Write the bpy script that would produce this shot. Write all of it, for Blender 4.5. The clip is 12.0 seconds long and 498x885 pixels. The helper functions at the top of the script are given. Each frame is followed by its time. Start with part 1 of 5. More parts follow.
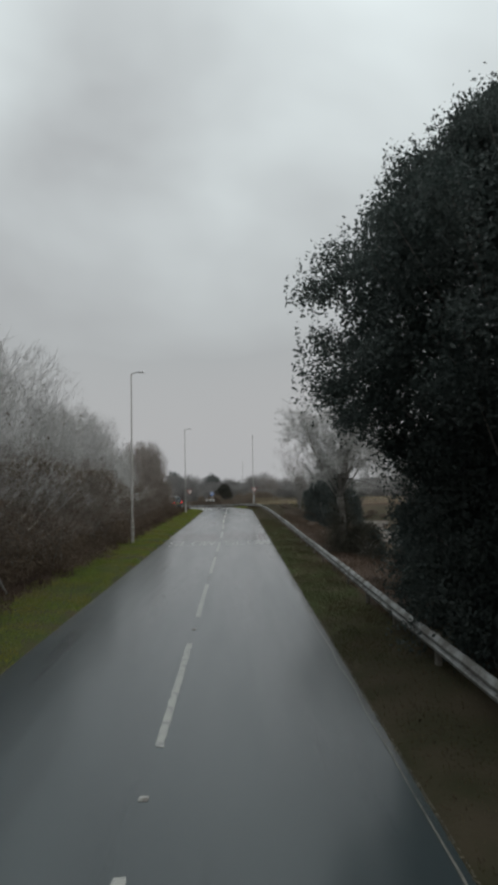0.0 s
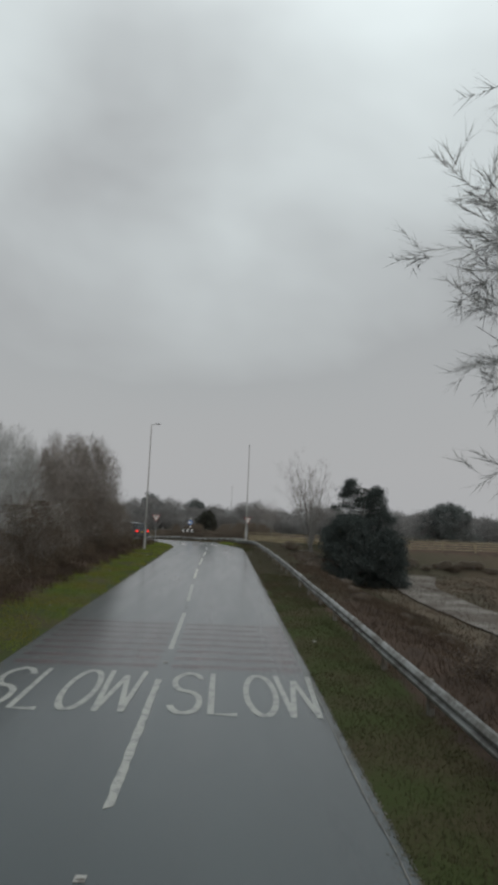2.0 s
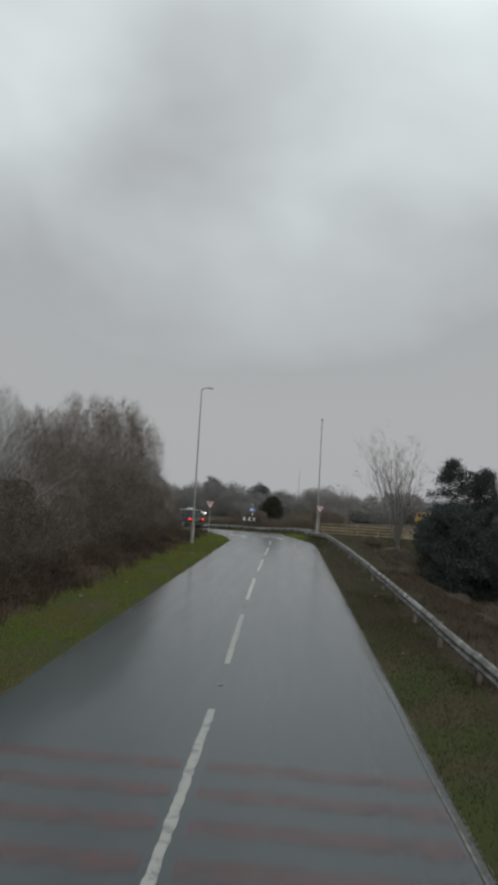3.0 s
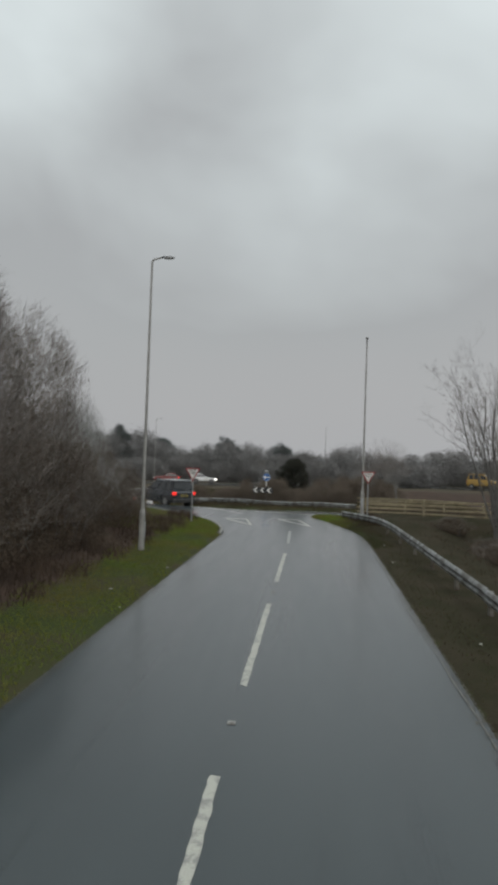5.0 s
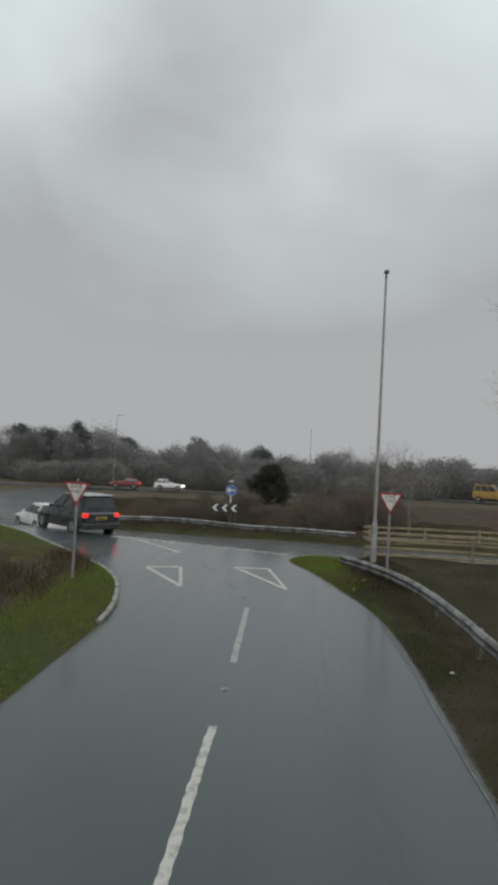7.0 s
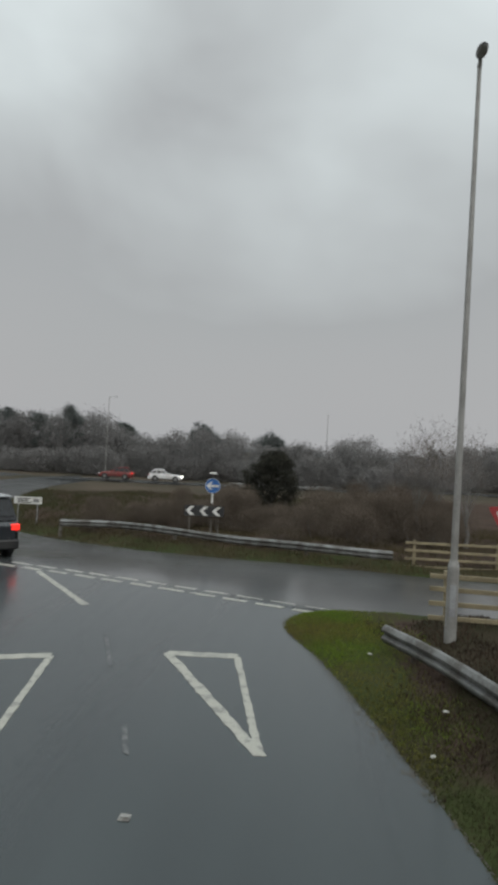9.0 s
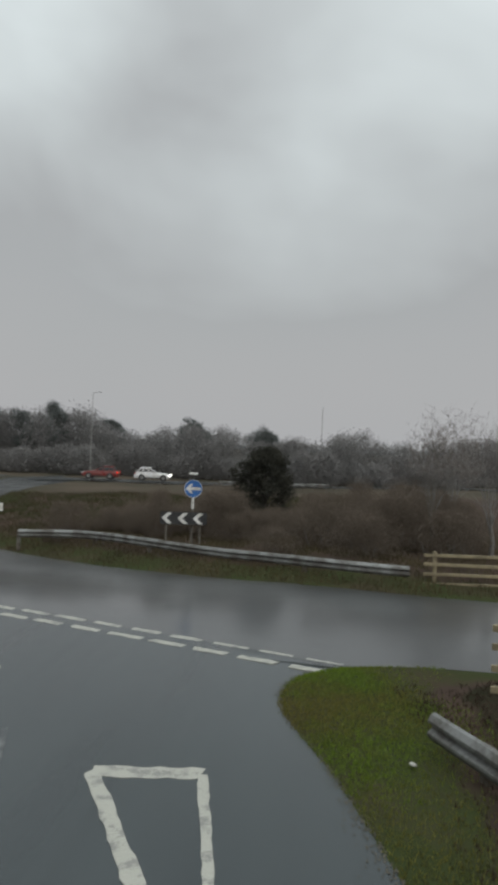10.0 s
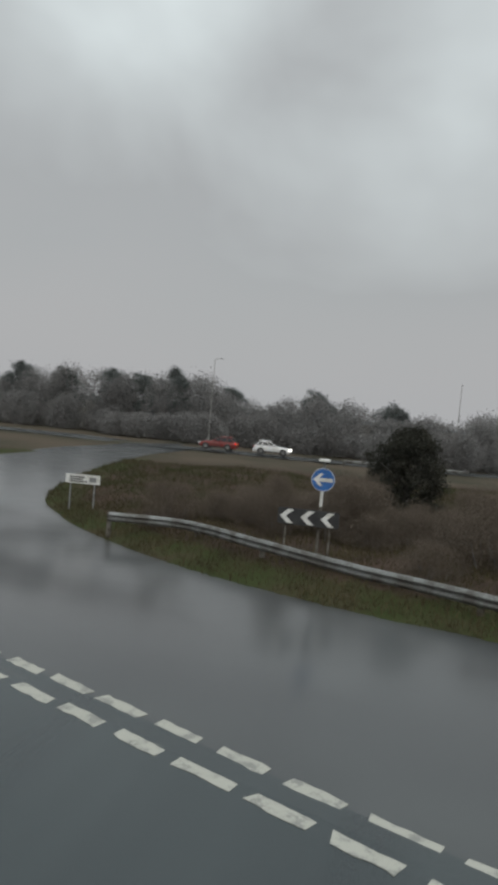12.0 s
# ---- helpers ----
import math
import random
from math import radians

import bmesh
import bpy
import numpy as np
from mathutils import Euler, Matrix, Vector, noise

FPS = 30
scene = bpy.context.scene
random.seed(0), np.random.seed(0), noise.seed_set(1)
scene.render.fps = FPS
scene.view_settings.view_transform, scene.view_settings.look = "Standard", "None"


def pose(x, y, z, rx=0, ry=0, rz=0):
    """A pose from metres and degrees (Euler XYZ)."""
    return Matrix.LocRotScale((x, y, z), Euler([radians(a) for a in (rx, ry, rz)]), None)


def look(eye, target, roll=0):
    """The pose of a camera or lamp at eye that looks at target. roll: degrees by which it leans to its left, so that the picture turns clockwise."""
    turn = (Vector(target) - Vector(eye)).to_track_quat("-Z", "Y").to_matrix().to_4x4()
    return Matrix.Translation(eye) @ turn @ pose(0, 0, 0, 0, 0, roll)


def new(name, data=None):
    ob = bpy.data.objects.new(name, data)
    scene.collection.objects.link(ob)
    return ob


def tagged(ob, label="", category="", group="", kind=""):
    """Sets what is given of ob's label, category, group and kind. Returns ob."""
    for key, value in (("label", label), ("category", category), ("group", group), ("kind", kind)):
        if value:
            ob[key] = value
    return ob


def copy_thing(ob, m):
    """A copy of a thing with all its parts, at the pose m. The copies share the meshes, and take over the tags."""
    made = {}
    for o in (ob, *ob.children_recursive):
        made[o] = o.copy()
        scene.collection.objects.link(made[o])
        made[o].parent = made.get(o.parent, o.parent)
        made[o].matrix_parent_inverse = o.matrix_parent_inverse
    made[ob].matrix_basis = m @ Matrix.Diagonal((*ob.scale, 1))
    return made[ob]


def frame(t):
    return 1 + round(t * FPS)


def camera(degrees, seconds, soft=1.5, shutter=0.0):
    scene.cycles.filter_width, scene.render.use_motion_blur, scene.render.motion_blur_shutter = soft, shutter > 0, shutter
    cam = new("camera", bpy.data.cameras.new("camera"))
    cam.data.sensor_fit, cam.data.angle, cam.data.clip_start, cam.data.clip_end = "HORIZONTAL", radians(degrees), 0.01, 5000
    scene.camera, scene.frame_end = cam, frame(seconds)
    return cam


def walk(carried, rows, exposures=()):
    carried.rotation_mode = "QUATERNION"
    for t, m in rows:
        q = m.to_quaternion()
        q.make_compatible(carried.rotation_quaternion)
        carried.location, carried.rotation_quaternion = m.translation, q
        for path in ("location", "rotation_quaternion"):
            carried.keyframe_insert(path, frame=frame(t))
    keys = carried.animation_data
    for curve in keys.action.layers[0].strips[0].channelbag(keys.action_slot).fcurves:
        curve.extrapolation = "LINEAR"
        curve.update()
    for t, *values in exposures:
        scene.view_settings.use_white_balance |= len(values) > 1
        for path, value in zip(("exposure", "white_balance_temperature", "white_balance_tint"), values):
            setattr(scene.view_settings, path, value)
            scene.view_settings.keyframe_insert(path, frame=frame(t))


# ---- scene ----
cam = camera(42.0, 12.0, soft=4.2)
PATH = [
    (0, (1.116, -0.428, 3.452), (1.155, 1.568, 3.58), -1.1),
    (0.5, (0.947, 6.452, 3.37), (1.182, 8.432, 3.532), 0.2),
    (1, (0.971, 13.341, 3.259), (1.229, 15.313, 3.47), 0.4),
    (1.5, (0.985, 19.963, 3.256), (1.177, 21.943, 3.464), 3.0),
    (2, (1.149, 26.004, 3.286), (1.214, 27.991, 3.505), 2.5),
    (2.5, (1.079, 31.632, 3.338), (1.083, 33.627, 3.487), 3.3),
    (3, (1.07, 37.147, 3.373), (0.932, 39.135, 3.538), 3.3),
    (4.8, (0.693, 55.554, 3.432), (0.475, 57.541, 3.507), 1.9),
    (5, (0.692, 57.372, 3.441), (0.489, 59.361, 3.488), 2.0),
    (5.5, (0.732, 61.549, 3.545), (0.557, 63.541, 3.545), 1.6),
    (6, (0.745, 65.132, 3.623), (0.592, 67.126, 3.649), 1.7),
    (6.5, (0.733, 68.727, 3.667), (0.581, 70.72, 3.726), 2.1),
    (7.2, (0.717, 73.548, 3.624), (0.557, 75.54, 3.682), 3.3),
    (8.8, (0.984, 82.802, 3.439), (0.775, 84.791, 3.481), 3.4),
    (9, (0.993, 83.754, 3.446), (0.789, 85.743, 3.471), 3.2),
    (9.5, (0.937, 85.909, 3.418), (0.753, 87.901, 3.425), 2.7),
    (10, (0.852, 87.806, 3.452), (0.668, 89.797, 3.466), 2.4),
    (10.5, (0.566, 89.367, 3.552), (0.308, 91.35, 3.554), 2.9),
    (11, (0.154, 90.86, 3.528), (-0.256, 92.818, 3.532), 4.8),
    (11.5, (-0.13, 92.148, 3.558), (-0.635, 94.083, 3.535), 4.5),
    (12, (-0.479, 93.307, 3.53), (-1.019, 95.23, 3.436), 5.3),
]
walk(cam, [(t, look(eye, target, roll)) for t, eye, target, roll in PATH],
     [(0, 0.05), (0.5, 0.3), (0.9, 0.05), (1.3, -0.02), (12, 0.0)])

# ---------- world and light ----------
world = bpy.data.worlds.new("overcast")
world.use_nodes = True
scene.world = world
wn, wl = world.node_tree.nodes, world.node_tree.links
background = wn["Background"]
sky = wn.new("ShaderNodeTexSky")
sky.sky_type = "NISHITA"
sky.sun_disc = False
sky.sun_elevation = radians(38)
sky.sun_rotation = radians(150)
sky.air_density, sky.dust_density = 2.0, 6.0
dimmed = wn.new("ShaderNodeVectorMath")
dimmed.operation = "SCALE"
dimmed.inputs["Scale"].default_value = 0.06
wl.new(sky.outputs[0], dimmed.inputs[0])
where = wn.new("ShaderNodeTexCoord")
stretch = wn.new("ShaderNodeMapping")
stretch.inputs["Scale"].default_value = (1.0, 1.0, 1.5)
stretch.inputs["Location"].default_value = (-3.47, -2.29, -13.34)
wl.new(where.outputs["Generated"], stretch.inputs["Vector"])
puffs = wn.new("ShaderNodeTexNoise")
puffs.inputs["Scale"].default_value = 2.3
puffs.inputs["Detail"].default_value = 4.0
puffs.inputs["Roughness"].default_value = 0.45
puffs.inputs["Distortion"].default_value = 0.3
wl.new(stretch.outputs[0], puffs.inputs["Vector"])
split = wn.new("ShaderNodeSeparateXYZ")
wl.new(where.outputs["Generated"], split.inputs[0])
rise = wn.new("ShaderNodeMapRange")
rise.inputs["From Min"].default_value = 0.06
rise.inputs["From Max"].default_value = 0.62
rise.inputs["To Min"].default_value = 0.0
rise.inputs["To Max"].default_value = 0.56
wl.new(split.outputs["Z"], rise.inputs["Value"])
puff_range = wn.new("ShaderNodeMapRange")
puff_range.inputs["From Min"].default_value = 0.30
puff_range.inputs["From Max"].default_value = 0.74
puff_range.inputs["To Min"].default_value = -0.165
puff_range.inputs["To Max"].default_value = 0.285
wl.new(puffs.outputs["Fac"], puff_range.inputs["Value"])
# the cloud's contrast fades in the haze near the horizon
lift = wn.new("ShaderNodeMapRange")
lift.inputs["From Min"].default_value = 0.05
lift.inputs["From Max"].default_value = 0.4
lift.inputs["To Min"].default_value = 0.3
lift.inputs["To Max"].default_value = 1.0
wl.new(split.outputs["Z"], lift.inputs["Value"])
soften = wn.new("ShaderNodeMath")
soften.operation = "MULTIPLY"
wl.new(puff_range.outputs[0], soften.inputs[0])
wl.new(lift.outputs[0], soften.inputs[1])
total = wn.new("ShaderNodeMath")
total.operation = "ADD"
wl.new(rise.outputs[0], total.inputs[0])
wl.new(soften.outputs[0], total.inputs[1])
greys = wn.new("ShaderNodeValToRGB")
greys.color_ramp.elements[0].position = 0.0
greys.color_ramp.elements[0].color = (0.437, 0.443, 0.453, 1)
greys.color_ramp.elements[1].position = 0.85
greys.color_ramp.elements[1].color = (0.82, 0.90, 0.91, 1)
middle = greys.color_ramp.elements.new(0.22)
middle.color = (0.414, 0.430, 0.440, 1)
wl.new(total.outputs[0], greys.inputs["Fac"])
blend = wn.new("ShaderNodeMix")
blend.data_type = "RGBA"
blend.inputs["Factor"].default_value = 0.94
wl.new(dimmed.outputs[0], blend.inputs["A"])
wl.new(greys.outputs[0], blend.inputs["B"])
wl.new(blend.outputs["Result"], background.inputs["Color"])
# an overcast sky is brightest overhead
zenith = wn.new("ShaderNodeMapRange")
zenith.interpolation_type = "SMOOTHSTEP"
zenith.inputs["From Min"].default_value = 0.58
zenith.inputs["From Max"].default_value = 1.0
zenith.inputs["To Min"].default_value = 1.0
zenith.inputs["To Max"].default_value = 2.7
wl.new(split.outputs["Z"], zenith.inputs["Value"])
wl.new(zenith.outputs[0], background.inputs["Strength"])

sun_data = bpy.data.lights.new("sun", "SUN")
sun_data.energy = 0.7
sun_data.angle = radians(40)
sun_data.color = (1.0, 0.97, 0.93)
sun = new("sun", sun_data)
sun.matrix_world = look((20, -40, 60), (0, 40, 0))


# ---------- materials ----------
def mat(name, a, b=None, rough=0.7, rough_b=None, scale=3.0, fine=40.0, bump=0.2, metal=0.0, low=0.4, high=0.62, spec=0.5, vary=0.0, wet=0.0, stretched=None):
    """A surface of two colours mixed by noise at two scales, with fine relief."""
    m = bpy.data.materials.new(name)
    m.use_nodes = True
    n, l = m.node_tree.nodes, m.node_tree.links
    p = n["Principled BSDF"]
    p.inputs["Metallic"].default_value = metal
    p.inputs["Specular IOR Level"].default_value = spec
    b = b or tuple(c * 0.7 for c in a)
    p.inputs["Coat Weight"].default_value = wet
    p.inputs["Coat Roughness"].default_value = 0.16
    p.inputs["Coat IOR"].default_value = 1.33
    tc = n.new("ShaderNodeTexCoord")
    big = n.new("ShaderNodeTexNoise")
    big.inputs["Scale"].default_value = scale
    big.inputs["Detail"].default_value = 5
    if stretched:
        mp = n.new("ShaderNodeMapping")
        mp.inputs["Scale"].default_value = stretched
        l.new(tc.outputs["Object"], mp.inputs["Vector"])
        l.new(mp.outputs[0], big.inputs["Vector"])
    else:
        l.new(tc.outputs["Object"], big.inputs["Vector"])
    small = n.new("ShaderNodeTexNoise")
    small.inputs["Scale"].default_value = fine
    small.inputs["Detail"].default_value = 3
    l.new(tc.outputs["Object"], small.inputs["Vector"])
    add = n.new("ShaderNodeMath")
    add.operation = "MULTIPLY_ADD"
    l.new(small.outputs["Fac"], add.inputs[0])
    add.inputs[1].default_value = 0.35
    sub = n.new("ShaderNodeMath")
    sub.operation = "SUBTRACT"
    l.new(big.outputs["Fac"], sub.inputs[0])
    sub.inputs[1].default_value = 0.175
    l.new(sub.outputs[0], add.inputs[2])
    ramp = n.new("ShaderNodeMapRange")
    ramp.inputs["From Min"].default_value = low
    ramp.inputs["From Max"].default_value = high
    l.new(add.outputs[0], ramp.inputs["Value"])
    mix = n.new("ShaderNodeMix")
    mix.data_type = "RGBA"
    mix.inputs["A"].default_value = (*a, 1)
    mix.inputs["B"].default_value = (*b, 1)
    l.new(ramp.outputs[0], mix.inputs["Factor"])
    colour = mix.outputs["Result"]
    if vary:
        info = n.new("ShaderNodeNewGeometry")
        shift = n.new("ShaderNodeMapRange")
        shift.inputs["To Min"].default_value = 1 - vary
        shift.inputs["To Max"].default_value = 1 + vary
        l.new(info.outputs["Random Per Island"], shift.inputs["Value"])
        scaled = n.new("ShaderNodeVectorMath")
        scaled.operation = "SCALE"
        l.new(colour, scaled.inputs[0])
        l.new(shift.outputs[0], scaled.inputs["Scale"])
        colour = scaled.outputs[0]
    l.new(colour, p.inputs["Base Color"])
    r = n.new("ShaderNodeMapRange")
    r.inputs["To Min"].default_value = rough
    r.inputs["To Max"].default_value = rough if rough_b is None else rough_b
    l.new(ramp.outputs[0], r.inputs["Value"])
    l.new(r.outputs[0], p.inputs["Roughness"])
    if bump:
        bp = n.new("ShaderNodeBump")
        bp.inputs["Strength"].default_value = bump
        bp.inputs["Distance"].default_value = 0.02
        l.new(small.outputs["Fac"], bp.inputs["Height"])
        l.new(bp.outputs[0], p.inputs["Normal"])
    return m


def glow(name, col, strength):
    m = bpy.data.materials.new(name)
    m.use_nodes = True
    p = m.node_tree.nodes["Principled BSDF"]
    p.inputs["Base Color"].default_value = (*col, 1)
    p.inputs["Emission Color"].default_value = (*col, 1)
    p.inputs["Emission Strength"].default_value = strength
    p.inputs["Roughness"].default_value = 0.2
    return m


def worn_paint(name, paint, ground_col, gaps):
    """Road paint with worn-through patches, wet."""
    return mat(name, paint, ground_col, rough=0.35, rough_b=0.4, scale=5.0, fine=38.0, bump=0.5, low=0.5 - gaps, high=0.62 - gaps)


M_ROAD = mat("wet_asphalt", (0.013, 0.021, 0.024), (0.026, 0.036, 0.039), rough=0.27, rough_b=0.43, scale=0.6, fine=95.0, bump=0.22, low=0.36, high=0.64, wet=0.78, spec=0.4, stretched=(1.5, 0.13, 1.0))
M_RING = mat("wet_asphalt_ring", (0.027, 0.031, 0.033), (0.044, 0.049, 0.050), rough=0.36, rough_b=0.46, scale=0.3, fine=95.0, bump=0.2, wet=0.9)
M_TRACK = mat("wet_track", (0.105, 0.093, 0.080), (0.058, 0.047, 0.038), rough=0.6, rough_b=0.9, spec=0.25, scale=0.35, fine=20.0, bump=0.4)
M_BLADE = mat("grass_blades", (0.135, 0.180, 0.030), (0.170, 0.160, 0.040), rough=0.6, scale=0.5, fine=6.0, bump=0, vary=0.35, spec=0.12)
M_OLIVE = mat("olive_grass_blades", (0.060, 0.066, 0.030), (0.082, 0.066, 0.040), rough=0.6, scale=0.5, fine=6.0, bump=0, vary=0.15, spec=0.12)
M_LUSH = mat("lush_grass_blades", (0.140, 0.205, 0.032), (0.165, 0.158, 0.044), rough=0.6, scale=0.7, fine=6.0, bump=0, vary=0.35, spec=0.12)
M_STRAW = mat("bracken_stalks", (0.092, 0.067, 0.049), (0.050, 0.037, 0.028), rough=0.8, scale=0.6, fine=6.0, bump=0, vary=0.4, spec=0.12)
M_TAWNY = mat("tawny_grass", (0.105, 0.088, 0.048), (0.072, 0.060, 0.036), rough=0.8, scale=0.6, fine=6.0, bump=0, vary=0.25, spec=0.12)
# Lightened beyond wet bark: haze over the trees is in this colour.
M_BARK = mat("hazed_wet_bark", (0.130, 0.124, 0.114), (0.180, 0.173, 0.160), rough=0.7, scale=3.0, fine=30.0, bump=0.8)
M_TWIG = mat("bare_twigs", (0.185, 0.162, 0.145), (0.125, 0.108, 0.095), rough=0.7, scale=1.5, fine=12.0, bump=0, vary=0.3, spec=0.3)
# Twig grey, raised to take in the haze as well.
M_TWIG_PALE = mat("pale_twigs", (0.38, 0.38, 0.37), (0.29, 0.29, 0.285), rough=0.7, scale=1.5, fine=12.0, bump=0, vary=0.3, spec=0.3)
M_BROWNLEAF = mat("tawny_leaves", (0.160, 0.130, 0.104), (0.128, 0.105, 0.084), rough=0.8, scale=0.8, fine=9.0, bump=0, vary=0.1, spec=0.1)
M_DEADLEAF = mat("brown_leaves", (0.130, 0.100, 0.075), (0.100, 0.079, 0.060), rough=0.8, scale=0.8, fine=9.0, bump=0, vary=0.12, spec=0.1)
M_EVERGREEN = mat("evergreen_leaves", (0.040, 0.052, 0.048), (0.062, 0.075, 0.070), rough=0.6, scale=0.8, fine=7.0, bump=0, vary=0.12, spec=0.2)
M_IVY = mat("dark_ivy", (0.058, 0.056, 0.044), (0.040, 0.041, 0.033), rough=0.7, scale=1.2, fine=9.0, bump=0, vary=0.3, spec=0.15)
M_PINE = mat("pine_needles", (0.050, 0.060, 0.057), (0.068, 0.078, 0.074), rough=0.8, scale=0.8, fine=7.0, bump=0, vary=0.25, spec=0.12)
# Needle green lifted towards grey, with the distance's haze in the colour.
M_FAR_PINE = mat("hazed_pine_foliage", (0.122, 0.138, 0.132), (0.145, 0.152, 0.147), rough=0.9, scale=0.5, fine=4.0, bump=0, vary=0.1, spec=0.05)
# Paler than bare twigs: distance haze is put into this base colour.
M_WOODS = mat("hazed_winter_wood", (0.245, 0.236, 0.230), (0.200, 0.195, 0.190), rough=0.9, scale=0.12, fine=1.5, bump=0, vary=0.12, spec=0.1)


def translucent(m, share):
    """Thin leaves, blades and twig sprays let part of the light through."""
    n, l = m.node_tree.nodes, m.node_tree.links
    p, out = n["Principled BSDF"], n["Material Output"]
    through_leaf = n.new("ShaderNodeBsdfTranslucent")
    l.new(p.inputs["Base Color"].links[0].from_socket, through_leaf.inputs["Color"])
    both = n.new("ShaderNodeMixShader")
    both.inputs["Fac"].default_value = share
    l.new(p.outputs[0], both.inputs[1])
    l.new(through_leaf.outputs[0], both.inputs[2])
    l.new(both.outputs[0], out.inputs["Surface"])


for thin in (M_WOODS, M_FAR_PINE, M_PINE, M_IVY, M_EVERGREEN, M_BLADE, M_OLIVE, M_LUSH, M_STRAW, M_TAWNY, M_DEADLEAF, M_BROWNLEAF):
    translucent(thin, 0.42)

M_PAINT = worn_paint("white_road_paint", (0.36, 0.355, 0.31), (0.21, 0.21, 0.19), 0.0)
M_PAINT_OLD = worn_paint("worn_road_paint", (0.25, 0.252, 0.232), (0.15, 0.153, 0.15), 0.0)
M_SEAM = worn_paint("muddy_edge_paint", (0.13, 0.124, 0.108), (0.06, 0.058, 0.05), 0.05)
M_PAINT_FAINT = worn_paint("faint_road_paint", (0.14, 0.142, 0.14), (0.05, 0.056, 0.06), 0.10)
M_RED = mat("red_surfacing", (0.135, 0.047, 0.047), (0.080, 0.038, 0.040), rough=0.30, rough_b=0.42, scale=2.2, fine=60.0, bump=0.2, wet=0.8)


def worn_away(m, half, most):
    """Let a surfacing thin out in ragged patches and towards its long sides."""
    n, l = m.node_tree.nodes, m.node_tree.links
    tc = n.new("ShaderNodeTexCoord")
    axes = n.new("ShaderNodeSeparateXYZ")
    l.new(tc.outputs["Object"], axes.inputs[0])
    side = n.new("ShaderNodeMath")
    side.operation = "ABSOLUTE"
    l.new(axes.outputs["Y"], side.inputs[0])
    near = n.new("ShaderNodeMapRange")
    near.inputs["From Min"].default_value = 0.15 * half
    near.inputs["From Max"].default_value = half
    near.inputs["To Min"].default_value = 0.25
    near.inputs["To Max"].default_value = -0.35
    l.new(side.outputs[0], near.inputs["Value"])
    worn = n.new("ShaderNodeTexNoise")
    worn.inputs["Scale"].default_value = 2.6
    worn.inputs["Detail"].default_value = 8
    worn.inputs["Roughness"].default_value = 0.7
    l.new(tc.outputs["Object"], worn.inputs["Vector"])
    both = n.new("ShaderNodeMath")
    l.new(near.outputs[0], both.inputs[0])
    l.new(worn.outputs["Fac"], both.inputs[1])
    cover = n.new("ShaderNodeMapRange")
    cover.inputs["From Min"].default_value = 0.38
    cover.inputs["From Max"].default_value = 0.8
    cover.inputs["To Max"].default_value = most
    l.new(both.outputs[0], cover.inputs["Value"])
    l.new(cover.outputs[0], n["Principled BSDF"].inputs["Alpha"])


worn_away(M_RED, 0.36, 0.44)
M_STEEL = mat("weathered_galvanised", (0.205, 0.21, 0.205), (0.105, 0.10, 0.09), rough=0.5, rough_b=0.75, scale=2.0, fine=18.0, bump=0.2, metal=0.35)
M_POST = mat("rail_post_steel", (0.16, 0.15, 0.13), (0.07, 0.055, 0.04), rough=0.7, scale=4.0, fine=25.0, bump=0.3, metal=0.2)
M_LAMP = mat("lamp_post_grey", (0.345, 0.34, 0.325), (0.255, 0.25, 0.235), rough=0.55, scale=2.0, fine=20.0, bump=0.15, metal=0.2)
M_LANTERN = mat("lantern_grey", (0.36, 0.37, 0.38), (0.28, 0.28, 0.29), rough=0.4, scale=5.0, fine=20.0, bump=0.05)
M_LENS = mat("lantern_bowl", (0.55, 0.56, 0.55), (0.42, 0.42, 0.40), rough=0.2, scale=6.0, fine=20.0, bump=0)
M_TIMBER = mat("new_fence_timber", (0.29, 0.245, 0.15), (0.19, 0.158, 0.098), rough=0.65, scale=2.5, fine=24.0, bump=0.3)
M_OLD_TIMBER = mat("weathered_timber", (0.20, 0.17, 0.12), (0.12, 0.10, 0.08), rough=0.8, scale=3.0, fine=24.0, bump=0.3)
M_KERB = mat("kerb_concrete", (0.19, 0.185, 0.172), (0.11, 0.108, 0.095), rough=0.6, rough_b=0.75, scale=3.0, fine=30.0, bump=0.4)
M_SIGN_WHITE = mat("sign_white", (0.72, 0.72, 0.70), (0.55, 0.54, 0.50), rough=0.35, scale=4.0, fine=20.0, bump=0)
M_SIGN_RED = mat("sign_red", (0.36, 0.045, 0.05), (0.26, 0.045, 0.045), rough=0.35, scale=4.0, fine=20.0, bump=0)
M_SIGN_BLUE = mat("sign_blue", (0.03, 0.14, 0.42), (0.03, 0.11, 0.32), rough=0.35, scale=4.0, fine=20.0, bump=0)
M_SIGN_BLACK = mat("sign_black", (0.02, 0.02, 0.022), (0.035, 0.035, 0.035), rough=0.4, scale=4.0, fine=20.0, bump=0)
M_SIGN_GREY = mat("sign_back", (0.25, 0.26, 0.26), (0.18, 0.18, 0.18), rough=0.5, scale=4.0, fine=20.0, bump=0)
M_RUBBER = mat("tyre_rubber", (0.018, 0.018, 0.018), (0.03, 0.03, 0.028), rough=0.75, scale=8.0, fine=40.0, bump=0.2)
M_RIM = mat("alloy_rim", (0.35, 0.35, 0.36), (0.2, 0.2, 0.2), rough=0.35, scale=8.0, fine=30.0, bump=0, metal=0.8)
M_GLASS = mat("car_glass", (0.012, 0.014, 0.016), (0.02, 0.022, 0.024), rough=0.06, scale=2.0, fine=20.0, bump=0, spec=0.7)
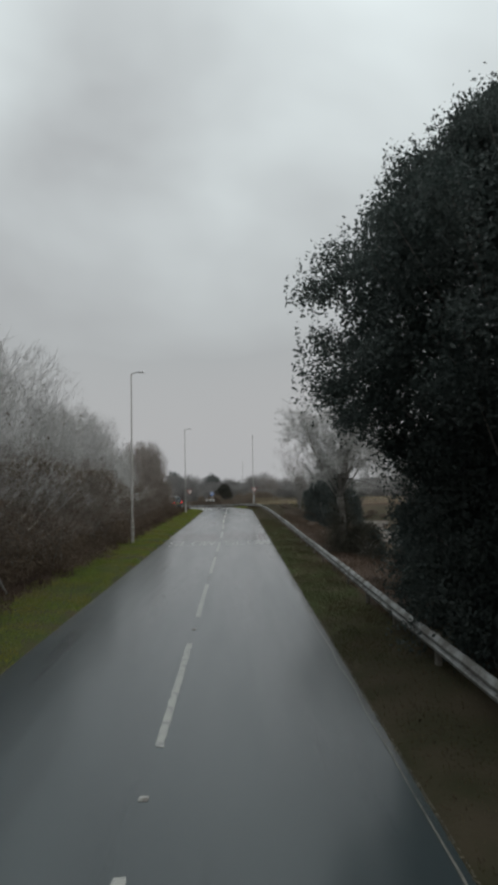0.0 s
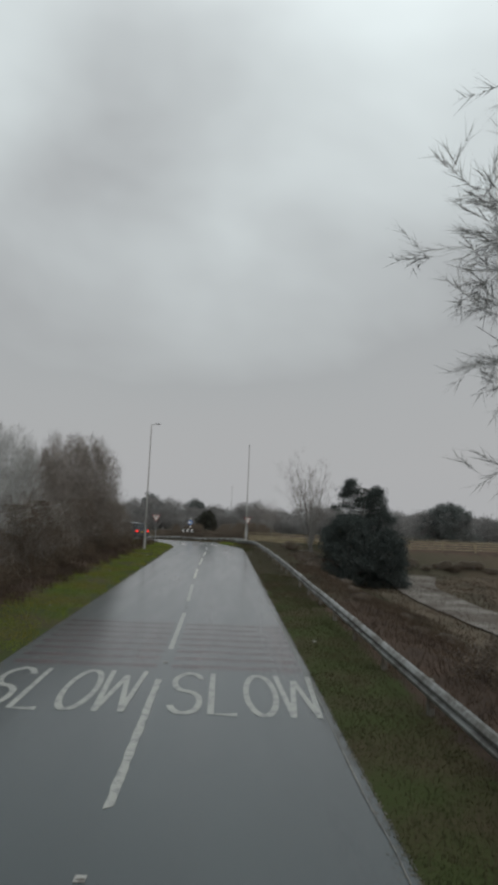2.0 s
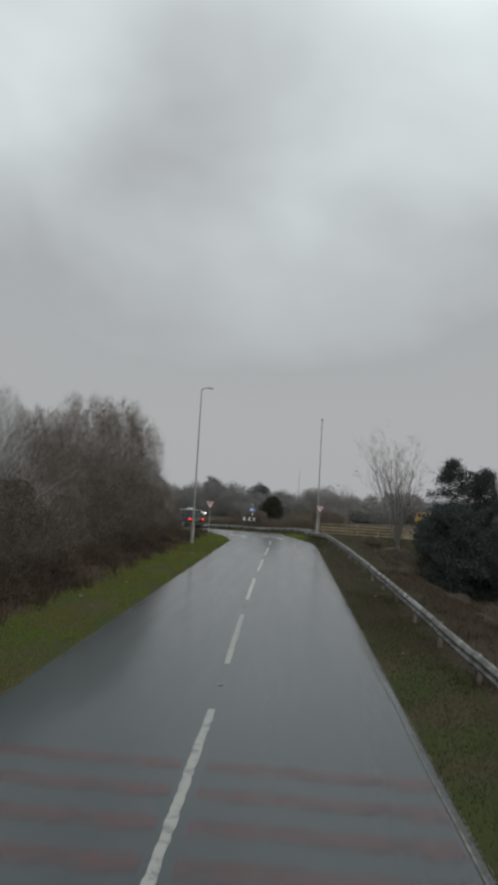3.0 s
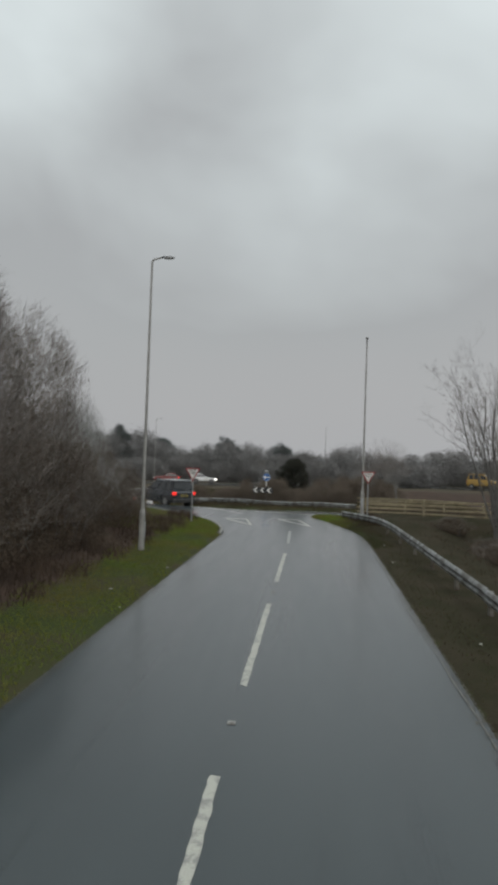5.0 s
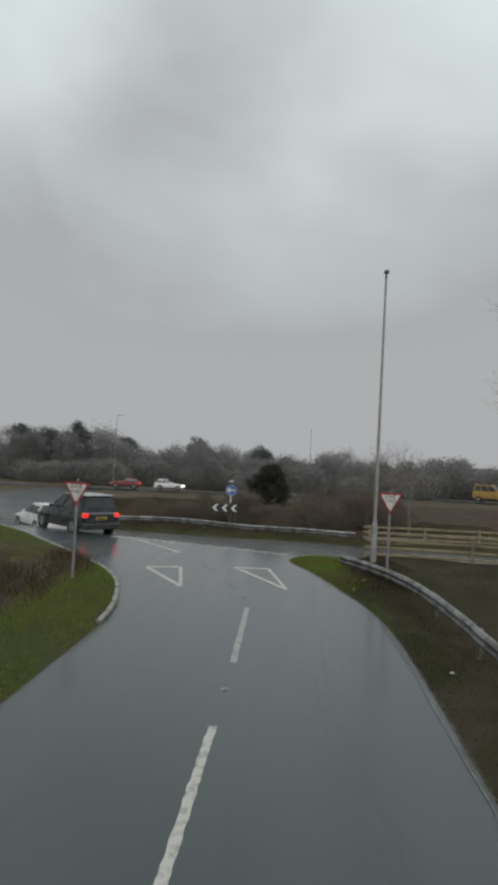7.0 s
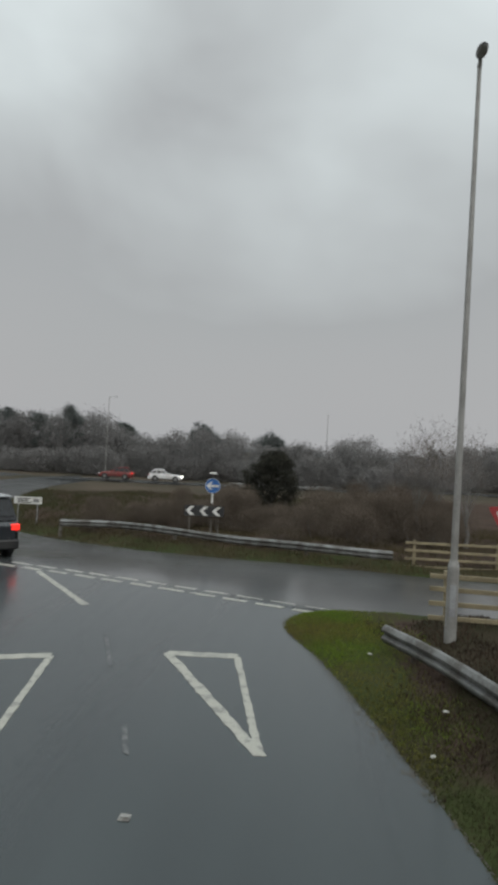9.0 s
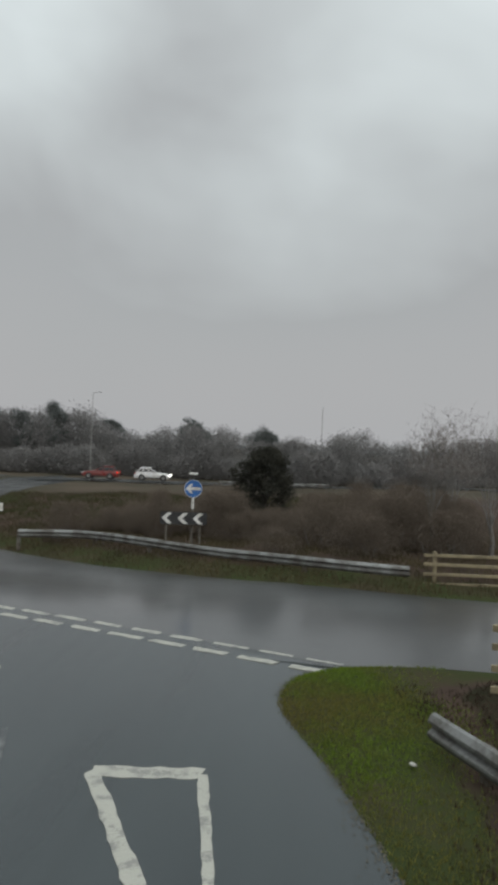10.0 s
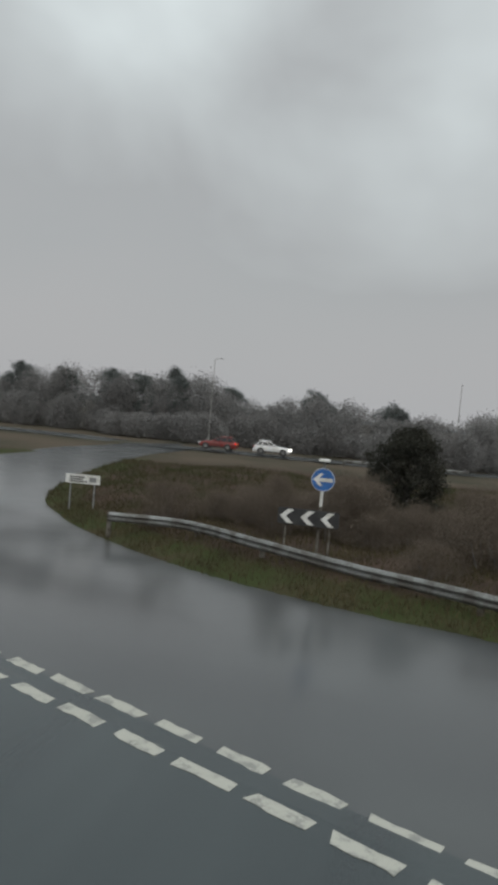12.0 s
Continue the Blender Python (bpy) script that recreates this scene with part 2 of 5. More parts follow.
M_SUV = mat("dark_blue_black_paint", (0.016, 0.019, 0.024), (0.028, 0.030, 0.033), rough=0.16, rough_b=0.35, scale=1.5, fine=20.0, bump=0, spec=0.6)
M_ROOF = mat("silver_roof_paint", (0.32, 0.33, 0.34), (0.25, 0.26, 0.27), rough=0.2, rough_b=0.3, scale=1.5, fine=20.0, bump=0, spec=0.6)
M_WHITE_CAR = mat("white_car_paint", (0.70, 0.71, 0.72), (0.55, 0.54, 0.52), rough=0.2, rough_b=0.4, scale=1.2, fine=15.0, bump=0, spec=0.6)
M_RED_CAR = mat("red_car_paint", (0.20, 0.03, 0.028), (0.14, 0.03, 0.025), rough=0.2, rough_b=0.4, scale=1.2, fine=15.0, bump=0)
M_YELLOW = mat("yellow_van_paint", (0.36, 0.22, 0.05), (0.28, 0.18, 0.05), rough=0.3, rough_b=0.5, scale=1.2, fine=15.0, bump=0)
M_TRIM = mat("black_plastic", (0.02, 0.02, 0.02), (0.035, 0.034, 0.033), rough=0.55, scale=3.0, fine=30.0, bump=0.1)
M_TAIL = glow("tail_lamp_lit", (0.9, 0.03, 0.02), 1.0)
M_HEAD = glow("head_lamp_lit", (1.0, 0.96, 0.88), 4.0)
M_PLATE = mat("rear_plate_yellow", (0.55, 0.42, 0.06), (0.45, 0.35, 0.06), rough=0.4, scale=3.0, fine=20.0, bump=0)
M_LITTER = mat("pale_litter", (0.36, 0.355, 0.32), (0.25, 0.24, 0.21), rough=0.6, scale=9.0, fine=40.0, bump=0.2)
M_STUD = mat("road_stud_casting", (0.30, 0.30, 0.28), (0.12, 0.11, 0.10), rough=0.4, scale=9.0, fine=40.0, bump=0.2, metal=0.3)
# The grey-blue is aerial haze painted as the ridge's own colour.
M_HILL = mat("hazed_ridge", (0.24, 0.255, 0.265), (0.20, 0.215, 0.225), rough=1.0, scale=0.01, fine=0.2, bump=0, spec=0.0)


# ---------- helpers ----------
def clamp(v, a, b):
    return max(a, min(b, v))


def smooth(a, b, v):
    k = clamp((v - a) / (b - a), 0.0, 1.0)
    return k * k * (3 - 2 * k)


def road_z(x, y):
    """The carriageway falls a little past the give-way line, and more towards the left-hand exit."""
    s = 0.31 * (x - 1.28) + 0.95 * (y - 98.0)
    u = -0.951 * (x - 1.28) + 0.309 * (y - 98.0)
    return -0.05 * clamp(s, 0, 12) - 0.045 * clamp(u - 3, 0, 16) * smooth(0, 6, s)


def link(name, verts, faces, material, parent=None, label="", smooth_shade=False, kind=""):
    me = bpy.data.meshes.new(name)
    me.from_pydata(verts, [], faces)
    me.materials.append(material)
    if smooth_shade:
        me.polygons.foreach_set("use_smooth", [True] * len(me.polygons))
    me.update()
    ob = new(name, me)
    if parent:
        ob.parent = parent
    return tagged(ob, label, kind=kind)


def part(name, bm, material, parent, label=""):
    me = bpy.data.meshes.new(name)
    bmesh.ops.recalc_face_normals(bm, faces=bm.faces[:])
    bm.to_mesh(me)
    bm.free()
    me.materials.append(material)
    ob = new(name, me)
    if parent:
        ob.parent = parent
    return tagged(ob, label)


def thing(name, m, label, category, group="", kind=""):
    ob = new(name)
    ob.empty_display_size = 0.2
    ob.matrix_basis = m
    return tagged(ob, label, category, group, kind)


def box(bm, x0, x1, y0, y1, z0, z1, bevel=0.0):
    made = bmesh.ops.create_cube(bm, size=1.0)
    bmesh.ops.scale(bm, vec=(x1 - x0, y1 - y0, z1 - z0), verts=made["verts"])
    bmesh.ops.translate(bm, vec=((x0 + x1) / 2, (y0 + y1) / 2, (z0 + z1) / 2), verts=made["verts"])
    if bevel:
        edges = list({e for v in made["verts"] for e in v.link_edges})
        bmesh.ops.bevel(bm, geom=edges, offset=bevel, segments=1, affect="EDGES")
    return bm


def rod(bm, a, b, r0, r1=None, n=10):
    a, b = Vector(a), Vector(b)
    made = bmesh.ops.create_cone(bm, cap_ends=True, segments=n, radius1=r0, radius2=r0 if r1 is None else r1, depth=(b - a).length)
    turn = (b - a).to_track_quat("Z", "Y").to_matrix().to_4x4()
    bmesh.ops.transform(bm, matrix=Matrix.Translation((a + b) / 2) @ turn, verts=made["verts"])
    return bm


def spread(points, step):
    """Points at even steps along a polyline."""
    out, carry = [Vector(points[0])], 0.0
    for a, b in zip(points[:-1], points[1:]):
        a, b = Vector(a), Vector(b)
        length = (b - a).length
        d = step - carry
        while d <= length:
            out.append(a.lerp(b, d / length))
            d += step
        carry = length - (d - step)
    return out


def curve_through(points, n=6):
    """A smooth polyline through plan points."""
    ps = [Vector(p) for p in points]
    ps = [ps[0] * 2 - ps[1]] + ps + [ps[-1] * 2 - ps[-2]]
    out = []
    for i in range(1, len(ps) - 2):
        p0, p1, p2, p3 = ps[i - 1 : i + 3]
        for k in range(n):
            t = k / n
            out.append(0.5 * (2 * p1 + (p2 - p0) * t + (2 * p0 - 5 * p1 + 4 * p2 - p3) * t * t + (3 * p1 - p0 - 3 * p2 + p3) * t ** 3))
    out.append(ps[-2])
    return out


# ---------- plan of the carriageway ----------
LEFT_EDGE = curve_through([(-3.35, 80), (-3.35, 86), (-3.7, 88.6), (-4.5, 91.2), (-6.0, 93.7), (-8.3, 96.6), (-11.1, 100.1)], 5)
LEFT_EDGE = [Vector((-3.35, y)) for y in range(-60, 80, 5)] + LEFT_EDGE
RIGHT_EDGE = curve_through([(3.1, 80), (3.05, 86), (2.7, 89.2), (2.0, 92.2), (1.25, 94.8), (0.6, 96.5), (0.75, 97.6), (1.45, 98.25)], 5)
RIGHT_EDGE = [Vector((3.1, y)) for y in range(-60, 80, 5)] + RIGHT_EDGE
GIVE_WAY = curve_through([(-11.1, 100.1), (-8.5, 100.75), (-6.0, 100.45), (-2.7, 99.5), (1.45, 98.25)], 6)
EXIT_OUTER = curve_through([(-11.1, 100.1), (-13.4, 102.4), (-18, 107), (-23, 114), (-28, 124), (-32, 137), (-34, 152), (-34, 170)], 4)
ENTRY_OUTER = curve_through([(1.45, 98.25), (2.9, 98.75), (6, 98.8), (12, 98.6), (22, 98.5), (40, 98.2), (80, 97)], 4)
ISLAND_EDGE = curve_through([(-26, 172), (-26, 152), (-23.5, 138), (-20.5, 127), (-17.5, 119.8), (-14.4, 116.2), (-9.9, 112.0), (-6.2, 109.3), (-3.5, 107.9), (-1.0, 106.9), (2.3, 106.2), (4.5, 105.9), (8, 105.8), (14, 105.4), (24, 105.2), (42, 104.8), (84, 103.5)], 4)
OUTLINE = LEFT_EDGE + EXIT_OUTER[1:] + ISLAND_EDGE + ENTRY_OUTER[::-1] + RIGHT_EDGE[::-1][1:]
OUT = np.array([(p.x, p.y) for p in OUTLINE])


def road_distance(px, py):
    """Signed distance from the carriageway's outline, negative on the road."""
    p = np.stack([px, py], 1)
    best = np.full(len(p), 1e9)
    inside = np.zeros(len(p), bool)
    for a, b in zip(OUT, np.roll(OUT, -1, axis=0)):
        ab = b - a
        t = np.clip(((p - a) @ ab) / max(ab @ ab, 1e-9), 0, 1)
        best = np.minimum(best, np.linalg.norm(p - (a + t[:, None] * ab), axis=1))
        crosses = ((a[1] > p[:, 1]) != (b[1] > p[:, 1])) & (p[:, 0] < (b[0] - a[0]) * (p[:, 1] - a[1]) / (b[1] - a[1] + 1e-12) + a[0])
        inside ^= crosses
    return np.where(inside, -best, best)


def soft_step(a, b, v):
    k = np.clip((v - a) / (b - a), 0, 1)
    return k * k * (3 - 2 * k)


def land_height(x, y, d):
    """The land beside the road: verges, the bank down to the field, the fenced strip and the island's mound."""
    s = 0.31 * (x - 1.28) + 0.95 * (y - 98.0)
    u = -0.951 * (x - 1.28) + 0.309 * (y - 98.0)
    base = -0.05 * np.clip(s, 0, 12) - 0.045 * np.clip(u - 3, 0, 16) * soft_step(0, 6, s)
    z = base - 0.07 + 0.14 * soft_step(-0.24, 0.30, d)
    z = z - 2.4 * soft_step(5.6, 13.5, x) * (1 - soft_step(91.5, 95.3, y)) * soft_step(0.5, 5.0, d)
    z = z + 0.36 * soft_step(2.6, 4.0, x) * soft_step(88.0, 92.8, y) * (1 - soft_step(96.6, 98.3, y)) * (1 - soft_step(34, 42, x)) * soft_step(0.1, 0.9, d)
    z = z + 0.35 * soft_step(-5.2, -8.5, x) * (1 - soft_step(82, 96, y))
    z = z + 0.45 * soft_step(0.2, 3.6, d) * soft_step(104, 109, y) * (1 - soft_step(135, 160, y)) * soft_step(-20, -14, x)
    far = np.hypot(x, y - 60)
    z = z - 0.9 * soft_step(110, 260, far) + 0.0
    wobble = 0.05 * np.sin(x * 1.3 + 1.7 * np.sin(y * 0.41)) * np.sin(y * 0.9 + x * 0.37) * soft_step(0.3, 1.5, d)
    return z + wobble


def land_at(x, y):
    xa, ya = np.array([float(x)]), np.array([float(y)])
    return float(land_height(xa, ya, road_distance(xa, ya))[0])


def loft(name, left, right, rows, material, label, category, across=8):
    """A surface between two plan lines, resampled to the same number of rows."""
    def resample(line):
        pts = [Vector((p[0], p[1])) for p in line]
        seg = [(b - a).length for a, b in zip(pts[:-1], pts[1:])]
        acc = np.concatenate([[0], np.cumsum(seg)])
        want = np.linspace(0, acc[-1], rows)
        return np.stack([np.interp(want, acc, [p.x for p in pts]), np.interp(want, acc, [p.y for p in pts])], 1)
    a, b = resample(left), resample(right)
    verts, faces = [], []
    for i in range(rows):
        for j in range(across + 1):
            k = j / across
            x, y = a[i] * (1 - k) + b[i] * k
            verts.append((x, y, road_z(x, y)))
    for i in range(rows - 1):
        for j in range(across):
            q = i * (across + 1) + j
            faces.append((q, q + 1, q + across + 2, q + across + 1))
    ob = link(name, verts, faces, material, smooth_shade=True)
    return tagged(ob, label, category, kind="structure")


# slip road up to the give-way line, then the circulating road
n_left = len(LEFT_EDGE)
loft("road", [(-3.35, -60), (-3.35, 80)], [(3.1, -60), (3.1, 80)], 60, M_ROAD, "wet dark grey asphalt slip road with two lanes", "road")
loft("road_flare", [p for p in LEFT_EDGE if p.y >= 80], [p for p in RIGHT_EDGE if p.y >= 80] + [], 26, M_ROAD, "wet asphalt widening towards the give-way line", "road")
loft("roundabout_road", EXIT_OUTER[::-1] + GIVE_WAY[1:] + ENTRY_OUTER[1:], ISLAND_EDGE, 150, M_RING, "wet grey asphalt of the roundabout's circulating road", "road", 14)
# close the wedge between the flare's last row and the give-way line
last_l, last_r = LEFT_EDGE[-1], RIGHT_EDGE[-1]
wedge = [(p.x + 0.08, p.y + 0.25, road_z(p.x, p.y + 0.25) + 0.003) for p in GIVE_WAY[1:]]
wedge += [(last_r.x - (last_r.x - last_l.x) * k / 8, last_r.y - (last_r.y - last_l.y) * k / 8, 0.0) for k in range(0, 9)]
tagged(link("road_apron", wedge, [tuple(range(len(wedge)))], M_ROAD), "wet asphalt in front of the give-way line", "road", kind="structure")

# the land, one sheet to the horizon
def axis(lo, hi, step, far):
    fine = list(np.arange(lo, hi + 1e-6, step))
    out, d = [], step
    v = lo
    low_side, high_side = [], []
    while v > -far:
        d *= 1.35
        v -= d
        low_side.append(v)
    v, d = hi, step
    while v < far:
        d *= 1.35
        v += d
        high_side.append(v)
    return np.array(low_side[::-1] + fine + high_side)


gx = axis(-27.0, 23.0, 0.4, 2600.0)
gy = axis(-6.0, 124.0, 0.5, 2800.0)
gx = np.unique(np.round(np.concatenate([gx, np.arange(0.2, 3.6, 0.1)]), 3))  # finer along the kerbless nose
gy = np.unique(np.round(np.concatenate([gy, np.arange(84.0, 99.6, 0.25)]), 3))
GX, GY = np.meshgrid(gx, gy)
flat_x, flat_y = GX.ravel(), GY.ravel()
dist = road_distance(flat_x, flat_y)
flat_z = land_height(flat_x, flat_y, dist)
nx, ny = len(gx), len(gy)
idx = np.arange(nx * ny).reshape(ny, nx)
quads = np.stack([idx[:-1, :-1], idx[:-1, 1:], idx[1:, 1:], idx[1:, :-1]], -1).reshape(-1, 4)
ground_me = bpy.data.meshes.new("ground")
ground_me.from_pydata(np.stack([flat_x, flat_y, flat_z], 1).tolist(), [], quads.tolist())
bank_share = np.zeros(len(flat_x))
before_end = 1 - soft_step(94.6, 96.0, flat_y)
for share in (soft_step(-4.9, -6.3, flat_x) * (1 - soft_step(95.5, 97.5, flat_y)),
              soft_step(4.3, 5.3, flat_x) * before_end,
              0.6 * soft_step(2.9, 4.1, flat_x) * soft_step(40, 60, flat_y) * before_end,
              soft_step(2.2, 3.1, flat_x) * soft_step(89.5, 92.0, flat_y) * (1 - soft_step(97.0, 98.4, flat_y)),
              soft_step(0.9, 2.6, dist) * soft_step(103.0, 105.0, flat_y)):
    bank_share = np.maximum(bank_share, share)
field_share = np.maximum(soft_step(78, 95, np.hypot(flat_x, flat_y - 60)), soft_step(11.5, 13.5, flat_x) * (1 - soft_step(93, 96, flat_y)))
soil_shade_share = soft_step(2.8, 3.4, flat_x) * soft_step(46, 60, flat_y) * (1 - soft_step(96.4, 98.2, flat_y)) * (1 - soft_step(11, 15, flat_x))
# near the start: the overhanging tree's shade, painted as darker soil
soil_shade_share = np.maximum(soil_shade_share, soft_step(2.2, 2.6, flat_x) * (1 - soft_step(10.0, 21.0, flat_y)) * (1 - soft_step(11, 15, flat_x)))
for key, values in (("bank", bank_share), ("field", field_share), ("soil", soil_shade_share)):
    ground_me.attributes.new(key, "FLOAT", "POINT").data.foreach_set("value", values.astype(np.float32))


def ground_material():
    """Grass, dead bracken and field, passing into one another in ragged patches."""
    m = mat("verge_and_field", (0.036, 0.045, 0.017), (0.050, 0.041, 0.025), rough=0.95, scale=0.55, fine=14.0, bump=0.8, low=0.42, high=0.66, spec=0.05)
    n, l = m.node_tree.nodes, m.node_tree.links
    p = n["Principled BSDF"]
    colour = p.inputs["Base Color"].links[0].from_socket
    tc = n.new("ShaderNodeTexCoord")
    # the soil colours also carry the painted tree shade at the start
    for key, a, b, size in (("bank", (0.064, 0.044, 0.034), (0.042, 0.031, 0.025), 0.7), ("field", (0.080, 0.064, 0.048), (0.050, 0.046, 0.033), 0.11), ("soil", (0.040, 0.033, 0.022), (0.026, 0.025, 0.014), 0.9)):
        tint = n.new("ShaderNodeTexNoise")
        tint.inputs["Scale"].default_value = size
        tint.inputs["Detail"].default_value = 7
        l.new(tc.outputs["Object"], tint.inputs["Vector"])
        span = n.new("ShaderNodeMapRange")
        span.inputs["From Min"].default_value = 0.38
        span.inputs["From Max"].default_value = 0.62
        l.new(tint.outputs["Fac"], span.inputs["Value"])
        pair = n.new("ShaderNodeMix")
        pair.data_type = "RGBA"
        pair.inputs["A"].default_value = (*a, 1)
        pair.inputs["B"].default_value = (*b, 1)
        l.new(span.outputs[0], pair.inputs["Factor"])
        share = n.new("ShaderNodeAttribute")
        share.attribute_name = key
        rag = n.new("ShaderNodeTexNoise")
        rag.inputs["Scale"].default_value = 2.3
        rag.inputs["Detail"].default_value = 6
        l.new(tc.outputs["Object"], rag.inputs["Vector"])
        both = n.new("ShaderNodeMath")
        l.new(share.outputs["Fac"], both.inputs[0])
        l.new(rag.outputs["Fac"], both.inputs[1])
        edge = n.new("ShaderNodeMapRange")
        edge.inputs["From Min"].default_value = 0.82
        edge.inputs["From Max"].default_value = 1.15
        l.new(both.outputs[0], edge.inputs["Value"])
        over = n.new("ShaderNodeMix")
        over.data_type = "RGBA"
        l.new(edge.outputs[0], over.inputs["Factor"])
        l.new(colour, over.inputs["A"])
        l.new(pair.outputs["Result"], over.inputs["B"])
        colour = over.outputs["Result"]
    l.new(colour, p.inputs["Base Color"])
    return m


ground_me.materials.append(ground_material())
ground_me.polygons.foreach_set("use_smooth", [True] * len(quads))
ground_me.update()
tagged(new("ground", ground_me), "winter grass verges, brown bank and wet fields", "ground", kind="structure")

# the pale wet track below the bank
def strip(name, line, width, material, label, category, lift_by=0.05):
    pts = curve_through(line, 5)
    verts, faces = [], []
    for i, p in enumerate(pts):
        q = pts[min(i + 1, len(pts) - 1)] - pts[max(i - 1, 0)]
        side = Vector((q.y, -q.x)).normalized()
        for k in (-0.5, -0.33, -0.16, 0, 0.16, 0.33, 0.5):
            v = p + side * width * k
            verts.append((v.x, v.y, land_at(v.x, v.y) + lift_by))
        if i:
            b = i * 7
            faces += [(b - 7 + j, b - 6 + j, b + 1 + j, b + j) for j in range(6)]
    return tagged(link(name, verts, faces, material), label, category, kind="structure")


strip("farm_track", [(19.4, 10), (17.9, 40), (17.0, 60), (16.8, 72), (17.7, 82), (20.4, 90.5)], 3.7, M_TRACK, "pale wet gravel track below the roadside bank", "track", 0.10)
strip("far_road", [(-120, 150), (-60, 160), (-18, 164), (10, 170), (40, 160), (110, 120)], 6.0, M_RING, "wet asphalt road beyond the roundabout", "road", 0.08)


# ---------- road markings ----------
def marking(name, outline, material, label, category, group="", parent=None, z=0.006):
    """A thin painted shape on the road, from a plan outline."""
    bm = bmesh.new()
    top = [bm.verts.new((x, y, road_z(x, y) + z)) for x, y in outline]
    foot = [bm.verts.new((x, y, road_z(x, y) - 0.01)) for x, y in outline]
    bm.faces.new(top)
    for i in range(len(top)):
        j = (i + 1) % len(top)
        bm.faces.new((top[j], top[i], foot[i], foot[j]))
    if parent is None:
        return tagged(part(name, bm, material, None), label, category, group)
    return part(name, bm, material, parent)


def bar_outline(a, b, width, seed=0):
    """A painted bar with slightly ragged sides."""
    rng = random.Random(seed)
    a, b = Vector(a), Vector(b)
    d = (b - a).normalized()
    side = Vector((-d.y, d.x)) * width / 2
    n = max(4, int((b - a).length / 0.11))
    ends = d * 0.05
    one = [a.lerp(b, i / n) + side * rng.uniform(0.76, 1.14) + ends * (rng.uniform(-1, 1) if i in (0, n) else 0) for i in range(n + 1)]
    two = [a.lerp(b, i / n) - side * rng.uniform(0.76, 1.14) + ends * (rng.uniform(-1, 1) if i in (0, n) else 0) for i in range(n + 1)]
    return [(p.x, p.y) for p in two + one[::-1]]


def lane_x(y):
    return 0.02 - 0.29 * smooth(44, 66, y) - 0.12 * smooth(83, 90, y)


for i in range(-3, 11):
    y0 = 8.4 * i
    y1 = min(y0 + 5.6, 88.5)
    ob = marking("lane_dash", bar_outline((lane_x(y0), y0), (lane_x(y1), y1), 0.125, i), M_PAINT if 6 < i < 10 else M_PAINT_OLD,
                 "long white lane dash, worn and wet on dark asphalt", "road marking", "lane dashes")
marking("lane_dash", bar_outline((-0.92, 90.85), (-1.16, 91.6), 0.07, 76), M_PAINT_FAINT, "faint worn scrap of a lane dash", "road marking", "lane dashes")
marking("lane_dash", bar_outline((-1.98, 93.6), (-2.6, 95.25), 0.07, 77), M_PAINT_FAINT, "faint worn lane dash near the give-way line", "road marking", "lane dashes")
marking("lane_divider", bar_outline((-3.65, 97.1), (-6.0, 100.05), 0.16, 5), M_PAINT, "short white line meeting the give-way line", "road marking")

for stud_x, y0 in [(lane_x(8.4 * i + 7.0), 8.4 * i + 7.0) for i in range(-2, 10)] + [(-0.57, 89.65)]:
    root = thing("road_stud", pose(stud_x, y0, road_z(0, y0)), "small metal road stud set between lane dashes", "road stud", "road studs")
    bm = bmesh.new()
    box(bm, -0.055, 0.055, -0.06, 0.06, 0.0, 0.01, 0.003)
    part("casting", bm, M_STUD, root)
    bm = bmesh.new()
    box(bm, -0.04, 0.04, -0.02, 0.02, 0.01, 0.02, 0.004)
    part("reflector", bm, M_STUD, root)

# SLOW, once in each lane
def arc(cx, cy, rx, ry, a0, a1, n=8):
    return [(cx + rx * math.cos(radians(a0 + (a1 - a0) * i / n)), cy + ry * math.sin(radians(a0 + (a1 - a0) * i / n))) for i in range(n + 1)]


LETTERS = {
    "S": [arc(0.30, 2.04, 0.26, 0.66, 20, 270, 10) + arc(0.30, 0.72, 0.26, 0.66, 90, -160, 10)],
    "L": [[(0.06, 2.74), (0.06, 0.07), (0.50, 0.07)]],
    "O": [arc(0.30, 1.38, 0.27, 1.31, 0, 360, 22)],
    "W": [[(0.03, 2.74), (0.14, 0.03), (0.36, 2.40), (0.57, 0.03), (0.69, 2.74)]],
}


def ribbon(bm, path, width, ox, oy):
    pts = [Vector(p) for p in path]
    sides = []
    for i, p in enumerate(pts):
        d = (pts[min(i + 1, len(pts) - 1)] - pts[max(i - 1, 0)]).normalized()
        nrm = Vector((-d.y, d.x)) if len(pts) > 6 or len(pts) < 4 else Vector((1.0, 0.0))
        grow = 1.0 + 0.9 * abs(nrm.y)
        sides.append((p + nrm * width / 2 * grow, p - nrm * width / 2 * grow))
    for i, ((a, b), (c, d)) in enumerate(zip(sides[:-1], sides[1:])):
        bm.faces.new([bm.verts.new((ox + q.x, oy + q.y, 0.004 + 0.0008 * (i % 4))) for q in (a, b, d, c)])


